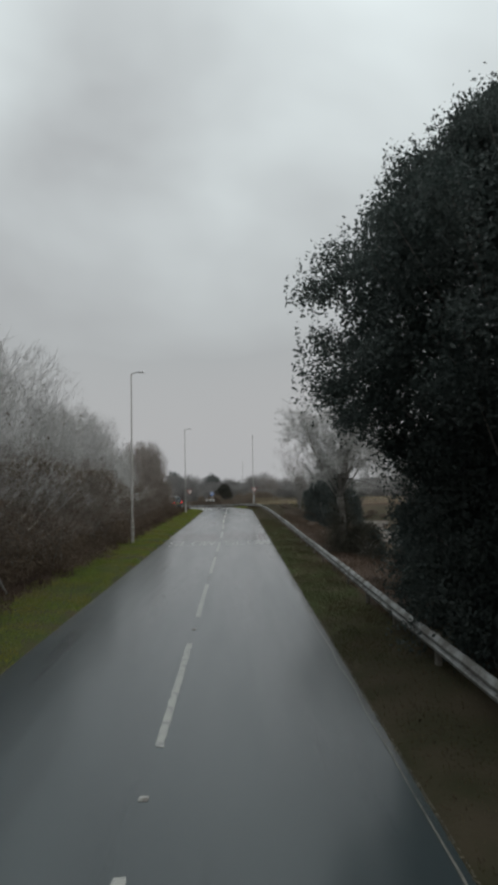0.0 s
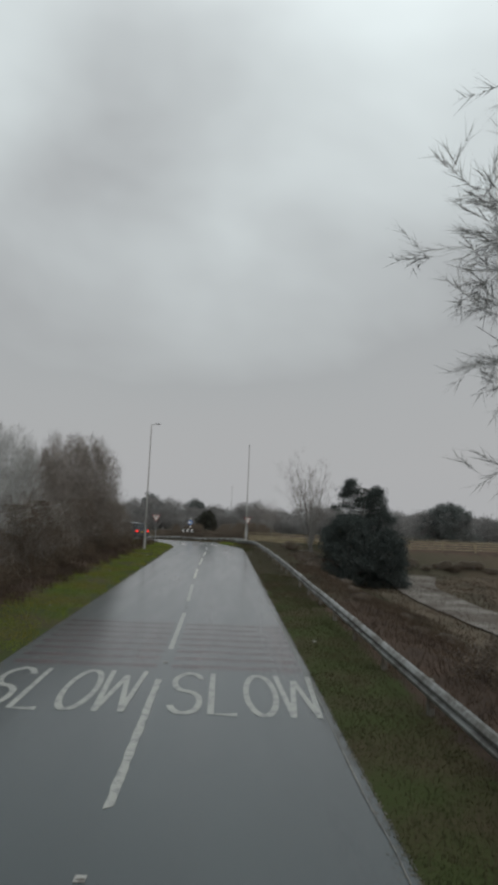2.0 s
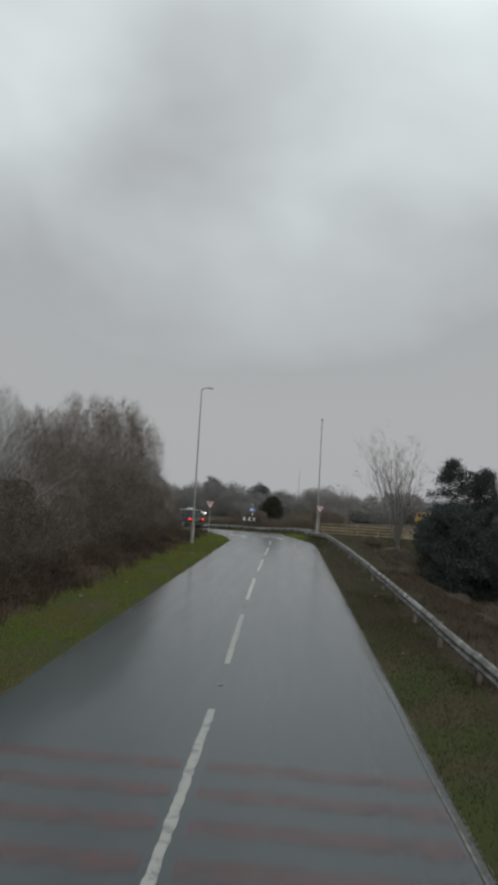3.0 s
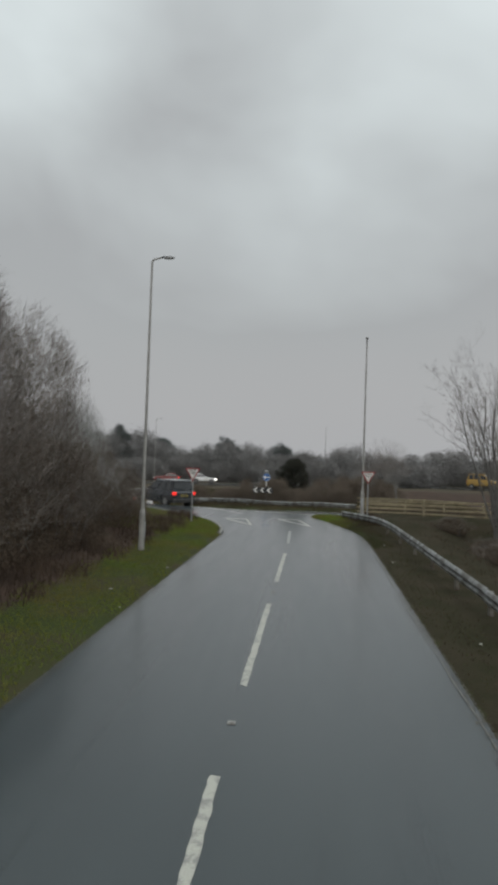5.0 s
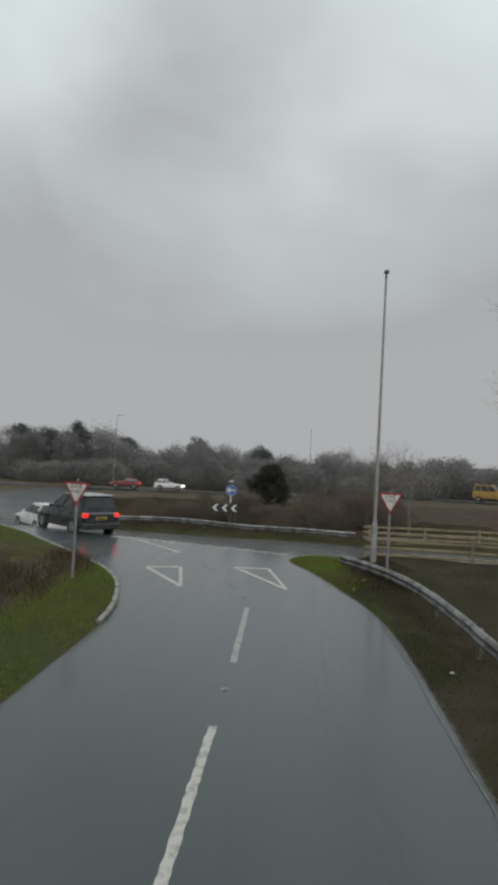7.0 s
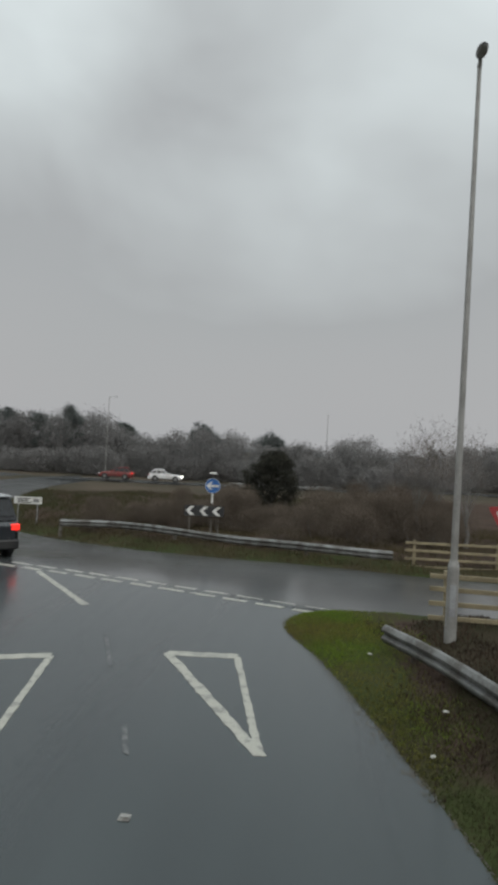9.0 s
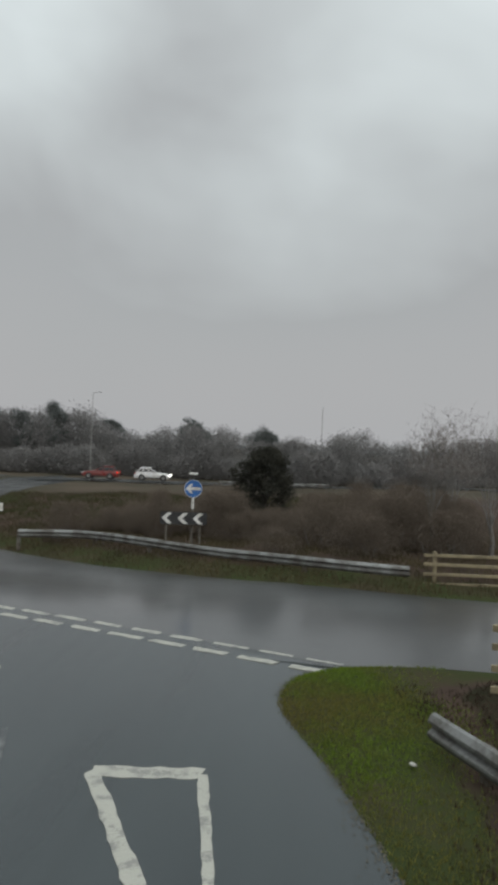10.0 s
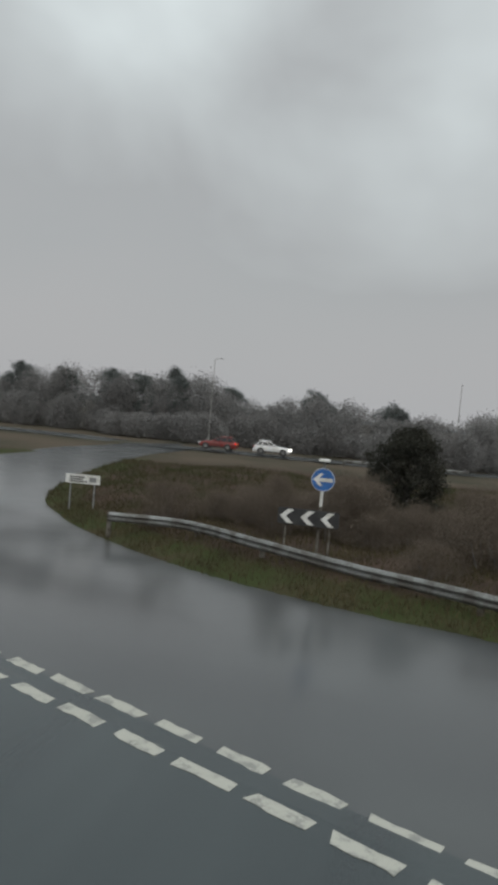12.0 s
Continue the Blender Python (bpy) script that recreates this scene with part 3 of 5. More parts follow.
for start in (0.31, -2.97):
    root = thing("road_word", pose(start, 37.0, 0), "worn white word SLOW painted across one lane", "road marking", "slow markings")
    x = 0.0
    for letter, advance in (("S", 0.70), ("L", 0.66), ("O", 0.64), ("W", 0.7)):
        bm = bmesh.new()
        for path in LETTERS[letter]:
            ribbon(bm, path, 0.10, x, 0.0)
        part("letter", bm, M_PAINT_OLD, root, "white painted letter " + letter)
        x += advance
def flakes(name, n, pick, size, material, label, category, seed, group="", kind=""):
    """Thin ragged scraps lying on the carriageway."""
    rng = random.Random(seed)
    V, F = [], []
    for k in range(n):
        x, y = pick(rng)
        b, z, turn = len(V), road_z(x, y) + rng.uniform(0.002, 0.004), rng.uniform(0, 6.28)
        for j in range(5):
            r = rng.uniform(0.5, 1.0) * rng.uniform(*size)
            V.append((x + r * math.cos(turn + 1.2566 * j), y + r * math.sin(turn + 1.2566 * j) * 1.5, z))
        F.append(tuple(range(b, b + 5)))
    return tagged(link(name, V, F, material), label, category, group, kind)


for row in range(8):
    yc = 40.3 + 0.74 * row
    for x0, x1 in ((-3.15, -0.12), (0.18, 2.95)):
        half = 0.5 * (x1 - x0)
        bar = [(-half + half * k / 4, w, 0.0) for w in (-0.36, 0.36) for k in range(9)]
        ob = link("red_bar", bar, [(k, k + 1, k + 10, k + 9) for k in range(8)], M_RED)
        ob.location = (0.5 * (x0 + x1), yc, 0.004)
        tagged(ob, "worn reddish surfacing bar across one lane", "road marking", "red bars")

# give-way dashes, two rows, and two triangles
for row, (ax, ay) in enumerate(((1.28, 98.0), (1.53, 98.44))):
    for i in range(0, 11):
        x0, y0 = ax - 0.812 * i, ay + 0.268 * i - 0.006 * max(0, i - 4) ** 2
        x1, y1 = x0 - 0.60, y0 + 0.198
        marking("give_way_dash", bar_outline((x0, y0), (x1, y1), 0.19, row * 40 + i), M_PAINT, "short white give-way dash on wet asphalt", "road marking", "give-way dashes")


def triangle(left, right, tip):
    root = thing("give_way_triangle", pose(0, 0, 0), "hollow white give-way triangle pointing back along its lane", "road marking", "give-way triangles")
    for k, (a, b, w) in enumerate(((left, right, 0.24), (left, tip, 0.17), (right, tip, 0.11))):
        marking("side", bar_outline(a, b, w, k + 3), M_PAINT, "", "", parent=root, z=0.005 + 0.0015 * k)


triangle((-1.27, 94.45), (-0.12, 94.58), (0.55, 91.15))
triangle((-4.1, 93.4), (-3.03, 93.82), (-2.45, 90.6))


# ---------- crash barriers ----------
BEAM = [(0.0, 0.0), (0.035, 0.015), (0.08, 0.075), (0.08, 0.105), (0.02, 0.145), (0.02, 0.175), (0.08, 0.215), (0.08, 0.245), (0.035, 0.305), (0.0, 0.32)]


def barrier(name, line, top, facing, height_at, label, ends=True, span=3.2, material=None):
    """A steel beam on posts along a plan line: beam panels and posts, each its own part."""
    root = thing(name, pose(0, 0, 0), label, "crash barrier")
    pts = spread([(p.x, p.y) for p in curve_through(line, 8)], span / 4)
    frames = []
    for i, p in enumerate(pts):
        d = (pts[min(i + 1, len(pts) - 1)] - pts[max(i - 1, 0)]).normalized()
        side = Vector((d.y, -d.x)) * facing
        frames.append((p, side, height_at(p.x, p.y)))
    rng = random.Random(4)
    for s in range(0, len(frames) - 1, 4):
        run = frames[s : s + 5]
        if len(run) < 2:
            continue
        verts, faces = [], []
        off = 0.004 * (1 if (s // 4) % 2 else -1)
        dz = rng.uniform(-0.012, 0.012)
        for k, (p, side, z) in enumerate(run):
            drop = 0.0
            if ends and s + k >= len(frames) - 5:
                drop = 0.06 * (s + k - (len(frames) - 5)) / 4
            for thick in (0.0, -0.008):
                for ox, oz in BEAM:
                    v = p + side * (ox + off + thick)
                    verts.append((v.x, v.y, z + top - 0.32 + oz + dz - drop))
        m = len(BEAM)
        for k in range(len(run) - 1):
            a, b = k * 2 * m, (k + 1) * 2 * m
            for j in range(m - 1):
                faces.append((a + j, a + j + 1, b + j + 1, b + j))
                faces.append((a + m + j, b + m + j, b + m + j + 1, a + m + j + 1))
            faces.append((a + m - 1, a + 2 * m - 1, b + 2 * m - 1, b + m - 1))
            faces.append((a, b, b + m, a + m))
        link("beam_panel", verts, faces, material or M_STEEL, root)
        p, side, z = run[0]
        sunk = 0.06 * max(0, s - (len(frames) - 5)) / 4 if ends else 0.0
        bm = bmesh.new()
        c = p - side * 0.08
        box(bm, -0.05, 0.05, -0.07, 0.07, -0.35, top - 0.05 - sunk, 0.008)
        bmesh.ops.transform(bm, matrix=Matrix.Translation((c.x, c.y, z)) @ Matrix.Rotation(math.atan2(side.y, side.x), 4, "Z"), verts=bm.verts[:])
        part("post", bm, M_POST, root)
    return root


barrier("crash_barrier", [(4.66, -30), (4.66, 20), (4.70, 50), (4.68, 68), (4.46, 80), (4.28, 86), (3.95, 90), (3.3, 93.1), (2.6, 94.9), (2.25, 95.55)], 0.66, -1,
        lambda x, y: 0.04 - 0.10 * smooth(89.5, 93.5, y), "long galvanised steel crash barrier, weathered, along the verge")
barrier("crash_barrier", [(-10.5, 112.7), (-8.0, 112.9), (-5.3, 111.1), (-2.5, 109.7), (-0.2, 108.4), (1.4, 107.4), (3.0, 107.0), (4.2, 106.9)], 0.68, 1,
        lambda x, y: road_z(x, y) + 0.22 * smooth(-1.5, -6.5, x), "galvanised steel crash barrier at the edge of the island", ends=False)
barrier("crash_barrier", [(-9, 160.4), (-4, 161.4), (4, 163.6)], 0.75, 1, lambda x, y: land_at(x, y), "distant steel barrier along the far road", ends=False)


# ---------- fences ----------
def fence(name, a, b, n, ground, height, rails, label, material, rail_h=0.09, post_w=0.1, overhang=0.04):
    root = thing(name, pose(0, 0, 0), label, "fence")
    a, b = Vector(a), Vector(b)
    d = (b - a) / n
    yaw = math.atan2(d.y, d.x)
    rng = random.Random(9)
    for i in range(n + 1):
        p = a + d * i
        z = ground(p.x, p.y)
        bm = bmesh.new()
        box(bm, -post_w / 2, post_w / 2, -post_w / 2, post_w / 2, -0.3, height + rng.uniform(0, 0.05), 0.01)
        bmesh.ops.transform(bm, matrix=Matrix.Translation((p.x, p.y, z)) @ pose(0, 0, 0, rng.uniform(-1.5, 1.5), rng.uniform(-1.5, 1.5), math.degrees(yaw)), verts=bm.verts[:])
        part("post", bm, material, root)
        if i < n:
            q = a + d * (i + 1)
            zq = ground(q.x, q.y)
            for r in range(rails):
                h = height * (0.93 - 0.78 * r / max(1, rails - 1)) if rails > 1 else height * 0.9
                bm = bmesh.new()
                box(bm, -d.length / 2 - (overhang if i == 0 else 0.04), d.length / 2 + 0.04, -0.02, 0.02, -rail_h / 2, rail_h / 2, 0.006)
                mid = (p + q) / 2 + Vector((math.sin(yaw), -math.cos(yaw))) * (post_w / 2 + 0.02)
                tilt = math.degrees(math.atan2(zq - z, d.length)) + rng.uniform(-0.4, 0.4)
                bmesh.ops.transform(bm, matrix=Matrix.Translation((mid.x, mid.y, (z + zq) / 2 + h)) @ Matrix.Rotation(yaw, 4, "Z") @ pose(0, 0, 0, 0, -tilt, 0), verts=bm.verts[:])
                part("rail", bm, material, root)
    return root


fence("timber_fence", (3.62, 96.4), (31.8, 95.6), 8, lambda x, y: 0.36 - 0.02 * clamp(x - 8, 0, 9) + 0.012 * max(0, x - 20), 1.0, 4, "new yellowish timber post-and-rail fence behind the verge", M_TIMBER, overhang=0.34)
fence("timber_fence", (4.7, 107.4), (16.5, 108.6), 4, lambda x, y: -0.5, 1.08, 4, "new yellowish timber rail fence at the island's edge", M_TIMBER, overhang=0.36)
fence("field_fence", (16, 112), (60, 108.5), 14, land_at, 1.1, 2, "low grey timber stock fence across the field", M_OLD_TIMBER, 0.07, 0.09)


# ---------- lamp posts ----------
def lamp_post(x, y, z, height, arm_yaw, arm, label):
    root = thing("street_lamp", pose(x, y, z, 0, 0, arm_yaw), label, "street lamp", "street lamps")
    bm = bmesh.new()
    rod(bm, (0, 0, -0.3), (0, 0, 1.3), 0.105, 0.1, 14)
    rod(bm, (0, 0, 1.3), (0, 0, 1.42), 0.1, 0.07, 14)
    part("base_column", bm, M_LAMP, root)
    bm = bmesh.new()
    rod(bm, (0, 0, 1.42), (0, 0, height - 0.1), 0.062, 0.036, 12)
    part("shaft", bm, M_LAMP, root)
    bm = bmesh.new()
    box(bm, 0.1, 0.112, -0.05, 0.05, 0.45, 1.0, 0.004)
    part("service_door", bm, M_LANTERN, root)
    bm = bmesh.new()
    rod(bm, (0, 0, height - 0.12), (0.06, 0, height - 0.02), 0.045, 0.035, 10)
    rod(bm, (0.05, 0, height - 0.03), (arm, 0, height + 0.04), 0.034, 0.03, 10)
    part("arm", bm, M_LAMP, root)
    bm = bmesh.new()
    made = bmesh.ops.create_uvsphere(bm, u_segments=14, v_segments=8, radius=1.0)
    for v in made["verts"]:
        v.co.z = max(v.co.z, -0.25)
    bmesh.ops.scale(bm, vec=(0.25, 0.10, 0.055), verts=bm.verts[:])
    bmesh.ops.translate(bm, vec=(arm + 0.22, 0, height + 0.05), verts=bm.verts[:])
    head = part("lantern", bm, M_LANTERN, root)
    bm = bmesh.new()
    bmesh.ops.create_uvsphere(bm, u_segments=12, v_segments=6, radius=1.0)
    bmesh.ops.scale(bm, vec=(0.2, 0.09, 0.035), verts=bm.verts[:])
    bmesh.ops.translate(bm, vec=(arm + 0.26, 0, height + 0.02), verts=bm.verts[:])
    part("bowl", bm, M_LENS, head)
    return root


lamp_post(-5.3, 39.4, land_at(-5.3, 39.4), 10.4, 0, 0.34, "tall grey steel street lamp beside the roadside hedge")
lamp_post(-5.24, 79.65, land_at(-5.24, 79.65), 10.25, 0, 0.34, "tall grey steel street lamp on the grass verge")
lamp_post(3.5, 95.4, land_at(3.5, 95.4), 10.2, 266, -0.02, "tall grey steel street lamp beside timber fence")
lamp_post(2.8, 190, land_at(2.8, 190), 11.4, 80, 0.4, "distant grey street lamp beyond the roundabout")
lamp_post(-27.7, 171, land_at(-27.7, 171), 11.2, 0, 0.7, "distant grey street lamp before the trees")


# ---------- signs ----------
def text_mesh(body, size):
    cu = bpy.data.curves.new("words", "FONT")
    cu.body, cu.size, cu.align_x, cu.align_y = body, size, "CENTER", "CENTER"
    cu.extrude = 0.002
    tmp = bpy.data.objects.new("words", cu)
    me = bpy.data.meshes.new_from_object(tmp)
    bpy.data.objects.remove(tmp)
    return me


def rounded_plate(bm, pts, depth):
    """A plate in the x-z plane with a thickness along y."""
    front = [bm.verts.new((x, 0, z)) for x, z in pts]
    back = [bm.verts.new((x, depth, z)) for x, z in pts]
    bm.faces.new(front)
    bm.faces.new(back[::-1])
    for i in range(len(pts)):
        j = (i + 1) % len(pts)
        bm.faces.new((front[j], front[i], back[i], back[j]))


def corner_round(pts, r, n=4):
    out = []
    ps = [Vector(p) for p in pts]
    for i, p in enumerate(ps):
        a, b = (ps[i - 1] - p).normalized(), (ps[(i + 1) % len(ps)] - p).normalized()
        s, e = p + a * r, p + b * r
        for k in range(n + 1):
            t = k / n
            q = s.lerp(p, t).lerp(p.lerp(e, t), t)
            out.append((q.x, q.y))
    return out


def give_way_sign(x, y, z, centre, yaw, size, label):
    root = thing("give_way_sign", pose(x, y, z, 0, 0, yaw), label, "road sign", "give-way signs")
    h = size * 0.866
    bm = bmesh.new()
    rod(bm, (0, 0.05, -0.3), (0, 0.05, centre + h * 0.45), 0.038, n=12)
    part("pole", bm, M_SIGN_GREY, root)
    def tri(s):
        g = s * 0.866
        return corner_round([(-s / 2, centre + g / 3), (s / 2, centre + g / 3), (0, centre - 2 * g / 3)], s * 0.07)
    bm = bmesh.new()
    rounded_plate(bm, tri(size), 0.004)
    plate = part("plate", bm, M_SIGN_RED, root, "red bordered triangular plate")
    bm = bmesh.new()
    rounded_plate(bm, tri(size * 0.76), 0.003)
    bmesh.ops.translate(bm, vec=(0, -0.006, 0), verts=bm.verts[:])
    part("panel", bm, M_SIGN_WHITE, plate, "white inner triangle")
    for words, dz, s in (("GIVE", 0.125 * size, 0.225 * size), ("WAY", -0.055 * size, 0.18 * size)):
        me = text_mesh(words, s)
        me.materials.append(M_SIGN_BLACK)
        ob = new("lettering", me)
        ob.matrix_basis = pose(0, -0.010, centre + dz, 90, 0, 0)
        ob.parent = plate
    for dz in (0.1, -0.12):
        bm = bmesh.new()
        box(bm, -0.09, 0.09, 0.004, 0.09, centre + dz * size, centre + dz * size + 0.03, 0.003)
        part("clamp", bm, M_SIGN_GREY, root)


give_way_sign(3.54, 92.1, land_at(3.54, 92.1), 2.70 - land_at(3.54, 92.1), 4, 0.76, "red and white give-way sign on a grey pole by the barrier")
give_way_sign(-5.5, 90.2, land_at(-5.5, 90.2), 2.58 - land_at(-5.5, 90.2), -6, 0.80, "red and white give-way sign on the grass nose")


def keep_left_sign(x, y, z, centre, yaw):
    root = thing("direction_sign", pose(x, y, z, 0, 0, yaw), "round blue sign with a white arrow on a pole", "road sign")
    bm = bmesh.new()
    rod(bm, (0, 0.05, -0.4), (0, 0.05, centre - 0.25), 0.04, n=12)
    part("pole", bm, M_POST, root)
    bm = bmesh.new()
    rod(bm, (0, 0.05, centre - 0.74), (0, 0.05, centre - 0.25), 0.044, n=12)
    part("sleeve", bm, M_SIGN_WHITE, root, "pale pole sleeve")
    r = 0.32
    ring = [(r * math.cos(a * math.pi / 18), centre + r * math.sin(a * math.pi / 18)) for a in range(36)]
    bm = bmesh.new()
    rounded_plate(bm, ring, 0.02)
    disc = part("disc", bm, M_SIGN_BLUE, root)
    rim = [(r * 0.99 * math.cos(a * math.pi / 18), centre + r * 0.99 * math.sin(a * math.pi / 18)) for a in range(36)]
    inner = [(x * 0.955, (z - centre) * 0.955 + centre) for x, z in rim]
    bm = bmesh.new()
    a = [bm.verts.new((x, -0.003, z)) for x, z in rim]
    b = [bm.verts.new((x, -0.003, z)) for x, z in inner]
    for i in range(36):
        bm.faces.new((a[i], a[(i + 1) % 36], b[(i + 1) % 36], b[i]))
    part("border", bm, M_SIGN_WHITE, disc)
    arrow = [(-0.27, 0), (-0.09, 0.17), (0.0, 0.17), (-0.1, 0.05), (0.26, 0.05), (0.26, -0.05), (-0.1, -0.05), (0.0, -0.17), (-0.09, -0.17)]
    bm = bmesh.new()
    bm.faces.new([bm.verts.new((x, -0.006, centre + z)) for x, z in arrow])
    part("arrow", bm, M_SIGN_WHITE, disc)
    bm = bmesh.new()
    box(bm, -0.15, 0.15, -0.16, 0.06, centre + 0.5, centre + 0.57, 0.015)
    part("sign_light", bm, M_SIGN_WHITE, root, "small white lamp unit over the disc")
    bm = bmesh.new()
    rod(bm, (0, 0.05, centre - 0.25), (0, 0.05, centre + 0.52), 0.03, n=10)
    part("upper_pole", bm, M_SIGN_GREY, root)


keep_left_sign(-3.2, 110.75, land_at(-3.2, 110.75), 1.88 - land_at(-3.2, 110.75), 6)


def chevron_board(x, y, z, yaw):
    root = thing("chevron_board", pose(x, y, z, 0, 0, yaw), "black board with a row of white chevrons on two legs", "road sign")
    w, z0, z1 = 0.83, 0.60 - z, 1.05 - z
    bm = bmesh.new()
    rounded_plate(bm, corner_round([(-w, z0), (w, z0), (w, z1), (-w, z1)], 0.06), 0.02)
    board = part("board", bm, M_SIGN_BLACK, root)
    for cx in (-0.66, -0.10, 0.44):
        zm = (z0 + z1) / 2
        hh = (z1 - z0) / 2 - 0.035
        pts = [(cx - 0.11, zm), (cx + 0.09, zm + hh), (cx + 0.26, zm + hh), (cx + 0.06, zm), (cx + 0.26, zm - hh), (cx + 0.09, zm - hh)]
        bm = bmesh.new()
        bm.faces.new([bm.verts.new((px, -0.004, pz)) for px, pz in pts])
        part("chevron", bm, M_SIGN_WHITE, board)
    for px in (-0.6, 0.6):
        bm = bmesh.new()
        rod(bm, (px, 0.06, -0.4), (px, 0.06, z1 - 0.05), 0.03, n=10)
        part("leg", bm, M_POST, root)


chevron_board(-3.47, 110.55, land_at(-3.47, 110.55), 8)

LOW = -0.06 - land_at(-14.15, 117.2)
root = thing("low_board", pose(-14.15, 117.2, land_at(-14.15, 117.2), 0, 0, 14), "small low white board with dark lettering on two legs", "sign")
bm = bmesh.new()
rounded_plate(bm, corner_round([(-0.72, LOW), (0.72, LOW), (0.72, LOW + 0.38), (-0.72, LOW + 0.38)], 0.04), 0.02)
low = part("board", bm, M_SIGN_WHITE, root)
for z0, x0, x1 in ((LOW + 0.24, -0.55, 0.1), (LOW + 0.15, -0.55, 0.0), (LOW + 0.06, -0.55, 0.2)):
    bm = bmesh.new()
    box(bm, x0, x1, -0.006, -0.002, z0, z0 + 0.05)
    part("text_bar", bm, M_SIGN_BLACK, low)
bm = bmesh.new()
box(bm, 0.28, 0.56, -0.006, -0.002, LOW + 0.08, LOW + 0.28)
part("emblem", bm, M_SIGN_GREY, low)
for px in (-0.5, 0.5):
    bm = bmesh.new()
    rod(bm, (px, 0.04, -0.3), (px, 0.04, LOW + 0.3), 0.03, n=8)
    part("leg", bm, M_SIGN_GREY, root)


# ---------- kerb stones round the noses ----------
def kerb_run(name, line, label, inward):
    root = thing(name, pose(0, 0, 0), label, "kerb", kind="structure")
    pts = spread([(p.x, p.y) for p in line], 0.92)
    shared = None
    for i, (a, b) in enumerate(zip(pts[:-1], pts[1:])):
        d = b - a
        mid = (a + b) / 2 + Vector((-d.y, d.x)).normalized() * inward
        if shared is None:
            bm = bmesh.new()
            box(bm, -0.452, 0.452, -0.065, 0.065, -0.15, 0.085, 0.02)
            ob = part("kerb_stone", bm, M_KERB, root)
            shared = ob.data
        else:
            ob = new("kerb_stone", shared)
            ob.parent = root
        ob.matrix_basis = pose(mid.x, mid.y, road_z(mid.x, mid.y) + 0.004 * ((i * 7) % 5 - 2), 0, 0, math.degrees(math.atan2(d.y, d.x)))


kerb_run("kerb_left", [p for p in LEFT_EDGE if p.y > 85.5] + EXIT_OUTER[1:9], "worn grey concrete kerb round the grass nose", 0.05)

# the thin pale seam where the asphalt meets the barrier's verge
seam = [Vector((3.0, y)) for y in np.arange(-40, 80, 1.3)] + [Vector((p.x - 0.1, p.y)) for p in RIGHT_EDGE if 80 <= p.y < 88]
rng = random.Random(2)
V, F = [], []
for i, p in enumerate(seam):
    w = rng.uniform(0.004, 0.015)
    o = rng.uniform(-0.03, 0.03)
    V += [(p.x + o - w, p.y, road_z(p.x, p.y) + 0.01), (p.x + o + w, p.y, road_z(p.x, p.y) + 0.01)]
    if i:
        F.append((2 * i - 2, 2 * i - 1, 2 * i + 1, 2 * i))
tagged(link("edge_line", V, F, M_SEAM), "faint worn pale line at the asphalt's edge", "road marking", kind="structure")

# mud and leaf crumbs washed onto the asphalt along its edges
EDGES = [p for p in LEFT_EDGE if p.y > 8][:-2] + [p for p in EXIT_OUTER[:6]]
RIMS = [(a, b) for a, b in zip(EDGES[:-1], EDGES[1:])]
RIMS_RIGHT = [(a, b) for a, b in zip(RIGHT_EDGE[:-1], RIGHT_EDGE[1:]) if a.y > 3]


def rim_spot(rims, inward):
    total_length = sum((b - a).length for a, b in rims)

    def pick(r):
        d = r.uniform(0, total_length)
        for a, b in rims:
            step = (b - a).length
            if d <= step:
                break
            d -= step
        way = (b - a) / max(step, 1e-6)
        p = a + way * min(d, step) + Vector((way.y, -way.x)) * inward * (abs(r.gauss(0, 0.09 + 0.05 * math.sin(0.9 * a.y + 0.4 * d))) - 0.08)
        return p.x, p.y
    return pick


M_MUD = mat("verge_mud", (0.060, 0.050, 0.030), (0.034, 0.031, 0.022), rough=0.5, rough_b=0.7, scale=2.0, fine=30.0, bump=0.3, vary=0.3)
flakes("verge_mud", 16000, rim_spot(RIMS, 1), (0.006, 0.024), M_MUD, "mud and leaf crumbs along the asphalt's edge", "mud", 51, kind="stuff")
flakes("verge_mud", 16000, rim_spot(RIMS_RIGHT, -1), (0.006, 0.024), M_MUD, "mud and leaf crumbs beside the barrier's verge", "mud", 52, kind="stuff")


# ---------- plants ----------
def tube(V, F, pts, radii, n):
    base = len(V)
    for i, p in enumerate(pts):
        d = (pts[min(i + 1, len(pts) - 1)] - pts[max(i - 1, 0)]).normalized()
        a = d.orthogonal().normalized()
        b = d.cross(a)
        for k in range(n):
            t = 2 * math.pi * k / n
            v = p + (a * math.cos(t) + b * math.sin(t)) * radii[i]
            V.append((v.x, v.y, v.z))
    for i in range(len(pts) - 1):
        for k in range(n):
            q = base + i * n + k
            r = base + i * n + (k + 1) % n
            F.append((q, r, r + n, q + n))


def bend(rng, amount):
    return Vector((rng.uniform(-1, 1), rng.uniform(-1, 1), rng.uniform(-1, 1))) * amount


